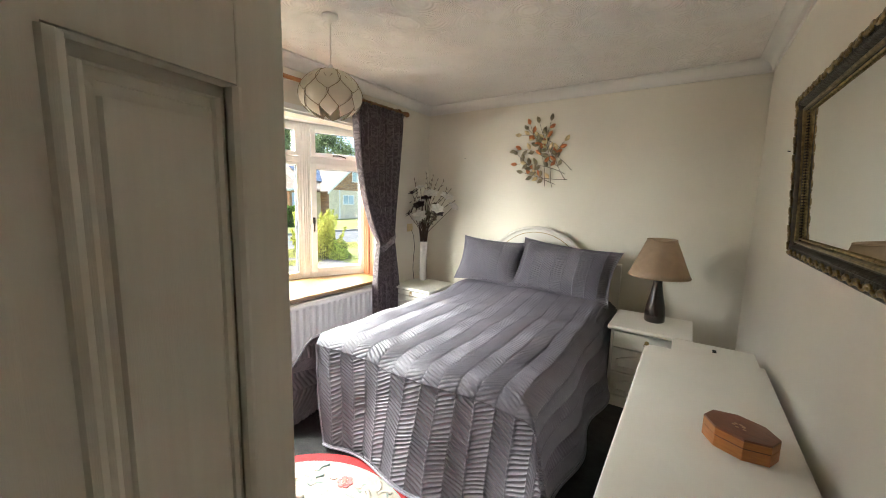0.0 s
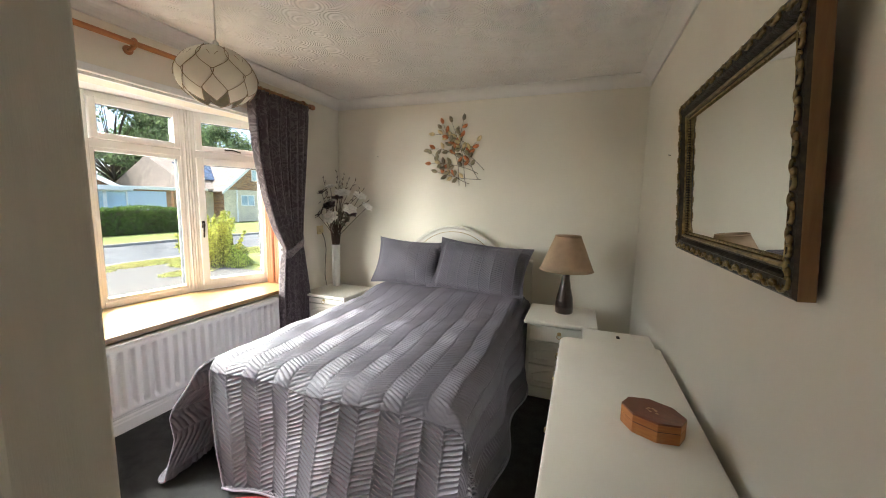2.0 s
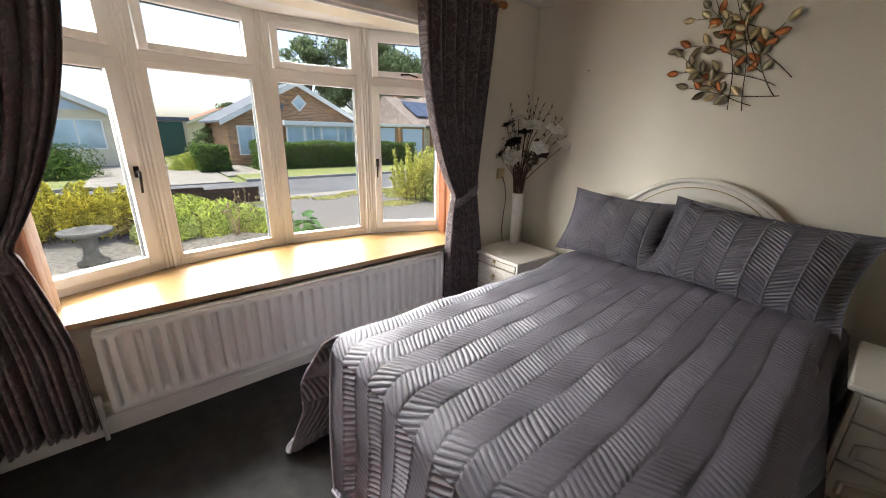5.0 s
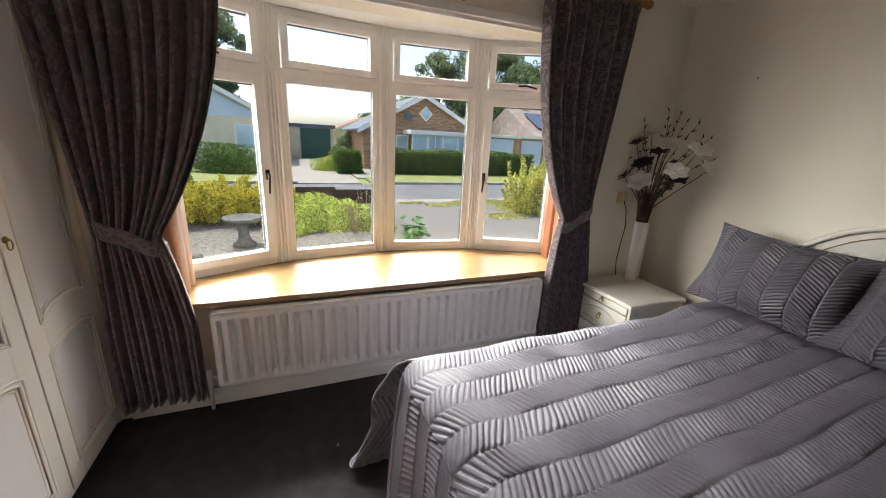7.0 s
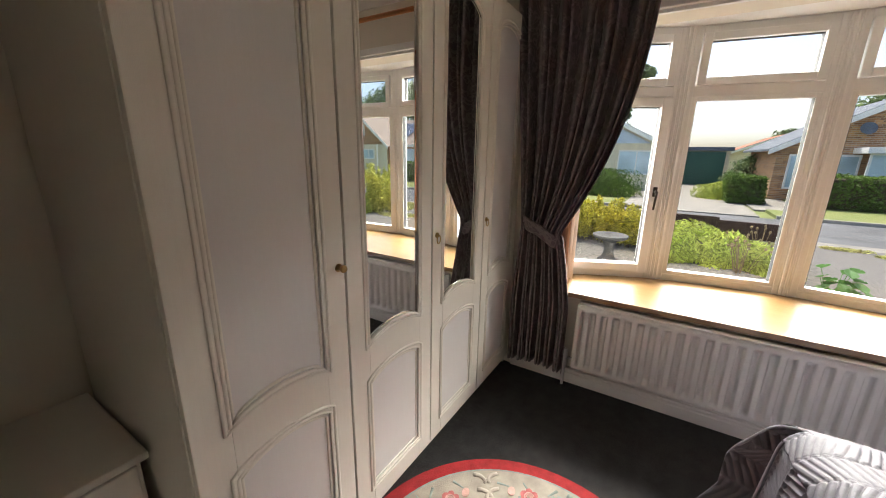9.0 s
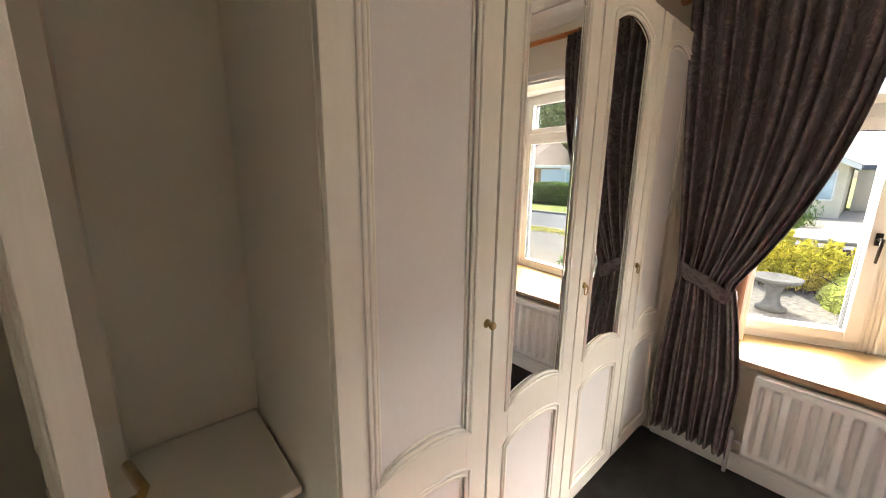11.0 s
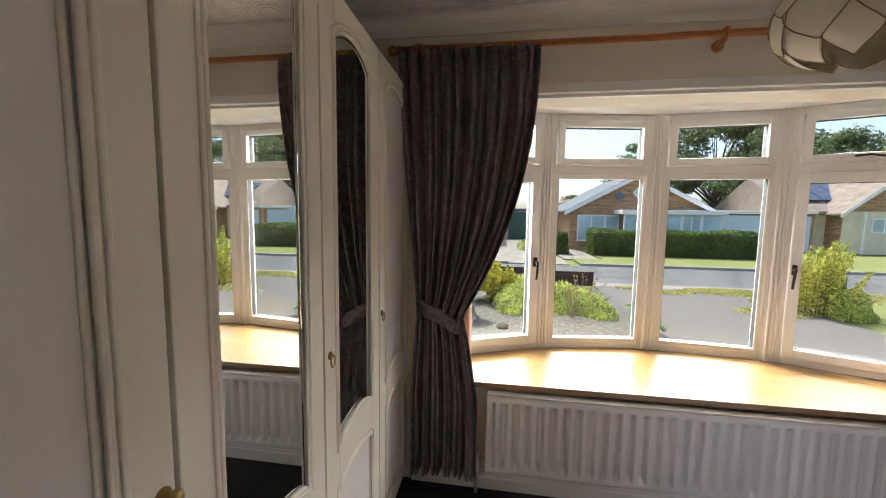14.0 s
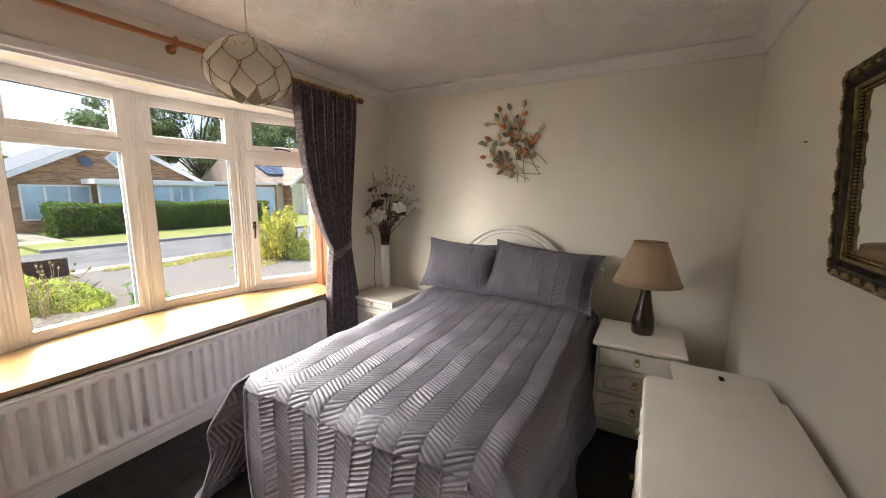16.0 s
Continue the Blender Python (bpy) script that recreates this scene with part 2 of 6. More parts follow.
def add_lathe(bm, profile, seg=32, cx=0.0, cy=0.0):
    """Turned body from (radius, height) pairs."""
    rings = []
    for r, z in profile:
        rings.append([bm.verts.new((cx + r * math.cos(2 * math.pi * k / seg), cy + r * math.sin(2 * math.pi * k / seg), z)) for k in range(seg)])
    for a, b in zip(rings, rings[1:]):
        for k in range(seg):
            bm.faces.new((a[k], a[(k + 1) % seg], b[(k + 1) % seg], b[k]))
    bm.faces.new(rings[0][::-1])
    bm.faces.new(rings[-1])


def lathe(profile, seg=32, cx=0.0, cy=0.0):
    bm = bmesh.new()
    add_lathe(bm, profile, seg, cx, cy)
    return bm


def add_tube(bm, pts, r0, r1=None, seg=8, closed=False, flat=1.0):
    """Round bar along points, tapering from r0 to r1."""
    r1 = r0 if r1 is None else r1
    P = [Vector(p) for p in pts]
    n = len(P)
    rings = []
    ref = Vector((0, 0, 1))
    for i, p in enumerate(P):
        d = (P[(i + 1) % n] - P[i - 1]) if closed else (P[min(i + 1, n - 1)] - P[max(i - 1, 0)])
        d = d.normalized() if d.length else Vector((0, 0, 1))
        if abs(d.dot(ref)) > 0.95:
            ref = Vector((0, 1, 0)) if abs(d.y) < 0.9 else Vector((1, 0, 0))
        a = d.cross(ref).normalized()
        b = d.cross(a).normalized()
        ref = -b if b.dot(ref) < 0 else b
        r = r0 + (r1 - r0) * i / max(1, n - 1)
        rings.append([bm.verts.new(p + a * (r * math.cos(2 * math.pi * k / seg)) + b * (r * flat * math.sin(2 * math.pi * k / seg))) for k in range(seg)])
    pairs = list(zip(rings, rings[1:])) + ([(rings[-1], rings[0])] if closed else [])
    for a, b in pairs:
        for k in range(seg):
            bm.faces.new((a[k], a[(k + 1) % seg], b[(k + 1) % seg], b[k]))
    if not closed:
        bm.faces.new(rings[0][::-1])
        bm.faces.new(rings[-1])


def tube(pts, r0, r1=None, seg=8, closed=False, flat=1.0):
    bm = bmesh.new()
    add_tube(bm, pts, r0, r1, seg, closed, flat)
    return bm


def grid(fn, nu, nv, uvfn=None, closed_u=False):
    """Sheet of nu x nv quads from fn(u, v), u and v from 0 to 1."""
    bm = bmesh.new()
    V = [[bm.verts.new(fn(i / nu, j / nv)) for j in range(nv + 1)] for i in range(nu + (0 if closed_u else 1))]
    layer = bm.loops.layers.uv.new("UVMap") if uvfn else None
    for i in range(nu):
        for j in range(nv):
            i2 = (i + 1) % len(V)
            f = bm.faces.new((V[i][j], V[i2][j], V[i2][j + 1], V[i][j + 1]))
            if layer:
                for lp, (a, b) in zip(f.loops, ((i, j), (i + 1, j), (i + 1, j + 1), (i, j + 1))):
                    lp[layer].uv = uvfn(a / nu, b / nv)
    return bm


def thicken(ob, t, offset=-1.0):
    md = ob.modifiers.new("thickness", "SOLIDIFY")
    md.thickness, md.offset = t, offset
    return ob


def structure(name, bm, material, label, category, smooth=False):
    return tagged(part(name, bm, material, smooth=smooth), label, category, kind="structure")


def strip_front(bm, x0, x1, lo, hi, y0, y1, n=14):
    """Slab in the x-z plane between the curves lo(s) and hi(s), s from 0 to 1; y0 to y1 thick."""
    rows = []
    for i in range(n + 1):
        s = i / n
        x = x0 + (x1 - x0) * s
        rows.append([bm.verts.new(c) for c in ((x, y0, lo(s)), (x, y1, lo(s)), (x, y1, hi(s)), (x, y0, hi(s)))])
    for a, b in zip(rows, rows[1:]):
        for k in range(4):
            bm.faces.new((a[k], a[(k + 1) % 4], b[(k + 1) % 4], b[k]))
    bm.faces.new(rows[0][::-1])
    bm.faces.new(rows[-1])


# ---- room ----
WX, EX, NY, SY, CZ = -2.95, 0.0, 5.10, 1.06, 2.44      # window wall, right wall, headboard wall, wall behind, ceiling
DY, DX = 1.18, -0.60                                    # wall with the doorway and its side
BOW = [(-3.22, 1.87), (-3.50, 2.488), (-3.60, 3.175), (-3.52, 3.848), (-3.26, 4.45)]   # inner face of the window frame, facet by facet
SILL_Z, HEAD_Z = 0.605, 2.075

structure("floor", box(-3.3, -1.2, -0.12, 0.2, 5.3, 0.0), M_CARPET, "dark grey cut pile carpet over the whole floor", "carpet")
structure("wall_north", box(-3.3, NY, 0, 0.2, NY + 0.2, 2.6), M_WALL, "plain cream painted wall behind the bed", "wall")
structure("wall_east", box(EX, -1.2, 0, EX + 0.2, NY, 2.6), M_WALL, "plain cream painted wall with a hung mirror", "wall")
bm = bmesh.new()
add_box(bm, WX - 0.3, SY - 0.2, 0, WX, 1.87, 2.6)
add_box(bm, WX - 0.3, 4.45, 0, WX, NY, 2.6)
add_box(bm, WX - 0.3, 1.87, 0, WX, 4.45, SILL_Z - 0.03)
add_box(bm, WX - 0.3, 1.87, HEAD_Z, WX, 4.45, 2.6)
structure("wall_west", bm, M_WALL, "cream painted wall with a wide bow window opening", "wall")
bm = bmesh.new()
add_box(bm, WX, SY - 0.2, 0, DX, SY, 2.6)
add_box(bm, DX - 0.1, SY, 0, DX, DY, 2.6)
add_box(bm, DX, DY - 0.1, 2.06, EX, DY, 2.6)
structure("wall_south", bm, M_WALL, "cream painted wall behind the wardrobe with a doorway", "wall")
structure("ceiling", box(-3.3, -1.2, CZ, 0.2, 5.3, CZ + 0.15), M_CEIL, "white swirl textured plaster ceiling", "ceiling")
# hall behind the doorway
bm = bmesh.new()
add_box(bm, -0.9, 0.15, 0, EX, 0.35, 2.6)
add_box(bm, -1.0, 0.15, 0, -0.9, SY - 0.2, 2.6)
structure("wall_hall", bm, M_WALL, "plain cream hall wall beyond the doorway", "wall")
# apron under the bow outside, and the soffit over it
bm = bmesh.new()
bowout = [(x - 0.10, y) for x, y in BOW]
add_prism(bm, [(WX - 0.29, 1.87)] + bowout + [(WX - 0.29, 4.45)], -0.4, SILL_Z - 0.032)
structure("bay_apron", bm, M_WALL, "painted apron wall under the bow window", "wall")
bm = bmesh.new()
add_prism(bm, [(WX - 0.002, 1.87)] + [(x - 0.2, y) for x, y in BOW] + [(WX - 0.002, 4.45)], HEAD_Z + 0.035, HEAD_Z + 0.12)
structure("bay_soffit", bm, M_UPVC, "white plastic soffit above the bow window", "trim")


def cove(bm, a, b, nx, ny):
    """Concave plaster cove from a to b along a wall; (nx, ny) points into the room."""
    prof = [(0, -0.088), (0.012, -0.088), (0.012, -0.078)] + [(0.012 + 0.068 * (1 - math.cos(k * math.pi / 12)), -0.078 + 0.068 * math.sin(k * math.pi / 12)) for k in range(1, 7)] + [(0.09, -0.010), (0.09, 0.0), (0, 0.0)]
    rows = [[bm.verts.new((p[0] + nx * d, p[1] + ny * d, CZ + h)) for d, h in prof] for p in (a, b)]
    n = len(prof)
    for k in range(n):
        bm.faces.new((rows[0][k], rows[0][(k + 1) % n], rows[1][(k + 1) % n], rows[1][k]))
    bm.faces.new(rows[0])
    bm.faces.new(rows[1][::-1])


for nm, a, b, nx, ny in (("north", (WX, NY), (EX, NY), 0, -1), ("east", (EX, DY), (EX, NY), -1, 0), ("west", (WX, SY), (WX, NY), 1, 0), ("south", (WX, SY), (DX, SY), 0, 1)):
    bm = bmesh.new()
    cove(bm, a, b, nx, ny)
    structure("coving_" + nm, bm, M_TRIM, "white plaster coving between wall and ceiling", "coving")


def skirt(bm, a, b, nx, ny):
    prof = [(0, 0), (0.016, 0), (0.016, 0.062), (0.012, 0.070), (0.012, 0.082), (0.006, 0.094), (0, 0.094)]
    rows = [[bm.verts.new((p[0] + nx * d, p[1] + ny * d, h)) for d, h in prof] for p in (a, b)]
    n = len(prof)
    for k in range(n):
        bm.faces.new((rows[0][k], rows[0][(k + 1) % n], rows[1][(k + 1) % n], rows[1][k]))
    bm.faces.new(rows[0])
    bm.faces.new(rows[1][::-1])


for nm, a, b, nx, ny in (("west", (WX, 1.75), (WX, NY), 1, 0), ("north", (WX + 0.02, NY), (EX - 0.02, NY), 0, -1), ("east", (EX, DY + 0.02), (EX, NY), -1, 0)):
    bm = bmesh.new()
    skirt(bm, a, b, nx, ny)
    structure("baseboard_" + nm, bm, M_TRIM, "white moulded skirting board", "skirting")
# door lining
bm = bmesh.new()
add_box(bm, DX, DY - 0.12, 0, DX + 0.03, DY + 0.015, 2.03, 0.003)
add_box(bm, EX - 0.03, DY - 0.12, 0, EX - 0.001, DY + 0.015, 2.03, 0.003)
add_box(bm, DX, DY - 0.12, 2.03, EX - 0.001, DY + 0.015, 2.06, 0.003)
structure("door_frame", bm, M_TRIM, "white painted door lining", "door frame")

# window sill board and head trim
bm = bmesh.new()
add_prism(bm, [(WX + 0.035, 1.85)] + [(WX + 0.035, 1.85 + 2.62 * k / 8) for k in range(1, 8)] + [(WX + 0.035, 4.47), (WX - 0.001, 4.47), (WX - 0.001, 4.449)] + BOW[::-1] + [(WX - 0.001, 1.871), (WX - 0.001, 1.85)], SILL_Z - 0.028, SILL_Z)
structure("window_sill", bm, M_SILL, "varnished golden oak window sill board", "window sill")
bm = bmesh.new()
add_box(bm, WX - 0.02, 1.88, HEAD_Z - 0.012, WX + 0.006, 4.44, HEAD_Z + 0.03, 0.003)
add_box(bm, WX - 0.045, 1.88, HEAD_Z - 0.028, WX - 0.02, 4.44, HEAD_Z - 0.012)
structure("window_head_track", bm, M_UPVC, "white blind track along the window head", "track")


# ---- bow window ----
def facet_frame(p, q):
    """Local axes of a window facet: origin at p, along the facet, outwards."""
    d = Vector((q[0] - p[0], q[1] - p[1], 0))
    L = d.length
    d.normalize()
    m = Matrix(((d.x, -d.y, 0, p[0]), (d.y, d.x, 0, p[1]), (0, 0, 1, 0), (0, 0, 0, 1)))
    return m, L


def ring_frame(x0, z0, x1, z1, w, y0, y1, bev=0.006):
    """Rectangular frame of width w, outside x0..x1, z0..z1."""
    bm = bmesh.new()
    add_box(bm, x0, y0, z0, x0 + w, y1, z1, bev)
    add_box(bm, x1 - w, y0, z0, x1, y1, z1, bev)
    add_box(bm, x0 + w - 0.001, y0, z0, x1 - w + 0.001, y1, z0 + w, bev)
    add_box(bm, x0 + w - 0.001, y0, z1 - w, x1 - w + 0.001, y1, z1, bev)
    return bm


window = thing("window_1", (0, 0, 0), "white plastic bow window with four bays and top vents", "window", kind="structure")
TRANSOM0, TRANSOM1, VENT1 = 1.742, 1.79, 2.105


def handle(parent, x, z, y, side):
    bm = bmesh.new()
    add_box(bm, x - 0.012, y, z - 0.03, x + 0.012, y + 0.013, z + 0.03, 0.004)
    add_tube(bm, [(x, y + 0.002, z), (x, y - 0.022, z), (x + side * 0.003, y - 0.026, z - 0.03), (x + side * 0.006, y - 0.022, z - 0.11)], 0.010, 0.006, 8)
    part("handle", bm, M_BLACKMETAL, parent, "dark bronze window handle", smooth=True)


for i in range(4):
    m, L = facet_frame(BOW[i], BOW[i + 1])
    # y local: positive is to the left of the direction of travel (outdoors is -x, so inside is negative y)
    fr = part("outer_frame", ring_frame(0.012, SILL_Z, L - 0.012, VENT1 + 0.005, 0.045, -0.005, 0.07), M_UPVC, window, m=m)
    bm = box(0.05, -0.004, TRANSOM0 - 0.006, L - 0.05, 0.068, TRANSOM1 + 0.004, 0.006)
    part("transom", bm, M_UPVC, window, m=m)
    v = part("vent", ring_frame(0.062, TRANSOM1 + 0.006, L - 0.062, VENT1 - 0.035, 0.042, -0.022, 0.05), M_UPVC, window, m=m)
    part("pane", box(0.10, 0.012, TRANSOM1 + 0.044, L - 0.10, 0.034, VENT1 - 0.073), M_GLASS, v)
    part("gasket", ring_frame(0.099, TRANSOM1 + 0.043, L - 0.099, VENT1 - 0.072, 0.006, 0.004, 0.04, 0), M_SEAL, v)
    if i in (0, 3):
        c = part("casement", ring_frame(0.052, SILL_Z + 0.045, L - 0.052, TRANSOM0 - 0.006, 0.055, -0.024, 0.05), M_UPVC, window, m=m)
        g0, g1, gz0, gz1 = 0.104, L - 0.104, SILL_Z + 0.098, TRANSOM0 - 0.060
        handle(c, (L - 0.075) if i == 0 else 0.075, 1.18, -0.036, -1)
    else:
        c = part("bead", ring_frame(0.054, SILL_Z + 0.042, L - 0.054, TRANSOM0 - 0.004, 0.026, -0.001, 0.05, 0.004), M_UPVC, window, m=m)
        g0, g1, gz0, gz1 = 0.078, L - 0.078, SILL_Z + 0.056, TRANSOM0 - 0.018
    part("pane", box(g0, 0.012, gz0, g1, 0.034, gz1), M_GLASS, c)
    part("gasket", ring_frame(g0 - 0.001, gz0 - 0.001, g1 + 0.001, gz1 + 0.001, 0.005, 0.004, 0.04, 0), M_SEAL, c)
    if i in (0, 3):
        bm = tube([(L / 2 - 0.06, -0.03, TRANSOM1 + 0.03), (L / 2, -0.035, TRANSOM1 + 0.034), (L / 2 + 0.07, -0.03, TRANSOM1 + 0.018)], 0.007, 0.005)
        part("vent_stay", bm, M_BLACKMETAL, v, "dark bronze casement stay")
for ob in window.children_recursive:
    if ob.name.startswith("pane"):
        ob.visible_shadow = False
for i, (x, y) in enumerate(BOW[1:4]):
    d = Vector((BOW[i + 2][0] - BOW[i][0], BOW[i + 2][1] - BOW[i][1], 0)).normalized()
    m = Matrix(((d.x, -d.y, 0, x), (d.y, d.x, 0, y), (0, 0, 1, 0), (0, 0, 0, 1)))
    bm = bmesh.new()
    add_box(bm, -0.036, -0.012, SILL_Z, 0.036, 0.09, HEAD_Z + 0.04, 0.006)
    for s in (-0.020, 0.0, 0.020):
        add_tube(bm, [(s, -0.013, SILL_Z + 0.001), (s, -0.013, HEAD_Z + 0.038)], 0.0065, seg=8)
    part("mullion", bm, M_UPVC, window, m=m)
for k in (0, 4):
    x, y = BOW[k]
    part("jamb", box(WX - 0.30, y - 0.015 if k else y, SILL_Z, WX - 0.23, y if k else y + 0.015, HEAD_Z + 0.03, 0.004), M_UPVC, window)


# ---- bed ----
BXC, BHW, BZ, BFY = -1.53, 0.655, 0.60, 2.99       # middle of the bed, half width, top, foot end


def soft_wave(x, y, k=0):
    return noise.noise(Vector((x * 2.3, y * 2.3, k * 7.7))) * 0.6 + noise.noise(Vector((x * 6.1, y * 6.1, k * 3.1))) * 0.3


bed = thing("bed", (BXC, 4.0, 0), "double divan bed with a cream curved headboard", "bed")
part("divan_base", box(-0.66, -1.0, 0.06, 0.66, 0.98, 0.34, 0.02), M_FURN, bed, m=pose(0, 0, 0))
part("mattress", box(-0.665, -1.01, 0.345, 0.665, 0.98, 0.565, 0.05, 4), M_FURN, bed)
for sx in (-0.58, 0.58):
    for sy in (-0.9, 0.9):
        part("foot", lathe([(0.025, 0.0), (0.03, 0.03), (0.025, 0.062)], 12, sx, sy), M_DARK, bed)
# arched headboard with a raised rim
hb = []
for k in range(41):
    s = -1 + 2 * k / 40
    x = s * 0.70
    z = max(1.185 - 0.165 * (abs(x + 0.06) / 0.39) ** 2.2, 0.90 + 0.03 * math.cos(x * 2))
    hb.append((x, z))
bm = bmesh.new()
lo = [bm.verts.new((x, 1.035, 0.3)) for x, z in hb] + [bm.verts.new((x, 1.06, 0.3)) for x, z in hb]
hi = [bm.verts.new((x, 1.035, z)) for x, z in hb] + [bm.verts.new((x, 1.06, z)) for x, z in hb]
n = len(hb)
for k in range(n - 1):
    bm.faces.new((lo[k], lo[k + 1], hi[k + 1], hi[k]))
    bm.faces.new((lo[n + k + 1], lo[n + k], hi[n + k], hi[n + k + 1]))
    bm.faces.new((hi[k], hi[k + 1], hi[n + k + 1], hi[n + k]))
    bm.faces.new((lo[k + 1], lo[k], lo[n + k], lo[n + k + 1]))
bm.faces.new((lo[0], hi[0], hi[n], lo[n]))
bm.faces.new((lo[n - 1], lo[2 * n - 1], hi[2 * n - 1], hi[n - 1]))
headb = part("headboard", bm, M_FURN, bed, "cream arched headboard with a gold line")
part("rim", tube([(x, 1.03, z - 0.012) for x, z in hb], 0.016, seg=10), M_FURN, headb, smooth=True)
part("inlay", tube([(x * 0.93, 1.033, z - 0.055) for x, z in hb], 0.003, seg=6), M_BRASS, headb, "thin gold line")


BLEN, BDROP, FDROP = 4.93 - BFY, 0.585, 0.59


def roll(d, r=0.10):
    """Cloth bending over an edge of radius r: how far out and down it is, d metres past the bend's start."""
    if d < r * math.pi / 2:
        return r * math.sin(d / r), r * (1 - math.cos(d / r))
    return r, r + d - r * math.pi / 2


def spread(a, b):
    """Quilted cover: a runs across the bed from its middle, b from the head to the foot hem, in metres of cloth."""
    side = -1 if a < 0 else 1
    dx, dy = max(0.0, abs(a) - BHW) * (1.0 if a < 0 else 0.88), max(0.0, b - BLEN)
    hx, vx = roll(max(0.0, abs(a) - BHW + 0.06))
    hy, vy = roll(max(0.0, b - BLEN + 0.06))
    drop = ((vx * (1.0 if a < 0 else 0.88)) ** 4 + vy ** 4) ** 0.25
    k = 0.20 * min(dx, dy) if side > 0 else 0.0
    wav = soft_wave(a, b)
    x = side * (min(abs(a), BHW - 0.06) + hx + (0.10 if side < 0 else 0.16) * dx + k)
    y = 4.93 - min(b, BLEN - 0.06) - hy - 0.15 * dy - k * 0.5
    if dy > 0 and dx == 0:
        x += 0.20 * (dy / FDROP) ** 1.2 * max(0.0, (0.15 - a) / (0.15 + BHW)) ** 2 * (1 if a < 0.15 else 0)
    inside = dx == 0 and dy == 0
    z = BZ - drop + 0.026 * wav * (0.4 + 0.6 * math.exp(-drop / 0.1))
    if not inside:
        amp = 0.026 * min(1, drop / 0.4)
        if dx > dy:
            x += side * amp * math.sin(b * 9.0 + 1.2)
        else:
            y -= amp * math.sin(a * 8.0 + 0.6)
    if side < 0 and dx > 0:
        t, w = dx / BDROP, max(0.0, 1 - (BLEN - b) / 0.55) ** 1.6
        wn = max(0.0, 1 - (BLEN - b) / 0.22)
        y -= (0.08 * (1 - math.exp(-t / 0.10)) + 0.10 * t + 0.17 * max(0.0, (t - 0.68) / 0.32)) * w
        x -= (0.05 * (1 - math.exp(-t / 0.12)) + 0.15 * t * t) * w - 0.025 * math.sin(9 * t) * w
        x += 0.20 * wn * max(0.0, (t - 0.55) / 0.45)
        z -= 0.12 * w * max(0.0, (t - 0.6) / 0.4)
    if z < 0.025:
        ex = 0.025 - z
        if dx > dy:
            x += side * ex * 0.8
        else:
            y -= ex * 0.6
        z = 0.025 + 0.010 * abs(wav)
    hump = 0.05 * math.exp(-((y - 4.60) ** 2) / 0.05) if dx == 0 else 0
    return (BXC + x, y, z + hump)


def pleats(a, b):
    """Height of the stitched pleats, 0 to 1: slanted to and fro, stripe by stripe."""
    u = (a + 3.0 + 0.012 * np.sin(2.6 * b + 1.5 * a) + 0.004 * np.sin(11 * b + 3 * a)) / 0.098
    fl = np.floor(u)
    fr = u - fl
    slant = np.where(np.mod(fl, 2) == 1, 2.1, -2.1)
    wob = 0.16 * np.sin(a * 23 + 4 * b) + 0.22 * np.sin(b * 17 - 5 * a) + 0.14 * np.sin(b * 41 + a * 9)
    ph = b / 0.0215 + slant * (fr - 0.5) + wob + 0.37 * fl
    saw = np.mod(ph, 1.0)
    tri = np.sin(np.pi * saw) ** 0.5
    puff = 0.80 + 0.20 * np.sin(np.floor(ph) * 12.9898 + fl * 7.1)
    seam = np.minimum(1, np.minimum(fr, 1 - fr) * 18)
    return tri * seam * puff, np.minimum(fr, 1 - fr), ph


def hem_line():
    """Cloth coordinates of the cover's edge, with a rounded corner at each side of the foot."""
    W, F, r = BHW + BDROP, BLEN + FDROP, 0.13
    arc = [math.pi / 2 * k / 10 for k in range(11)]
    near = [(-W, b) for b in np.linspace(0, BLEN - r, 50)] + [(-W + r - r * math.cos(q), BLEN - r + r * math.sin(q)) for q in arc] + [(a, BLEN) for a in np.linspace(-W + r, -BHW, 24)]
    far = [(-BHW, b) for b in np.linspace(BLEN, F, 30)] + [(a, F) for a in np.linspace(-BHW, W - r, 60)] + [(W - r + r * math.sin(q), F - r + r * math.cos(q)) for q in arc] + [(W, b) for b in np.linspace(F - r, 0, 60)]
    return near, far


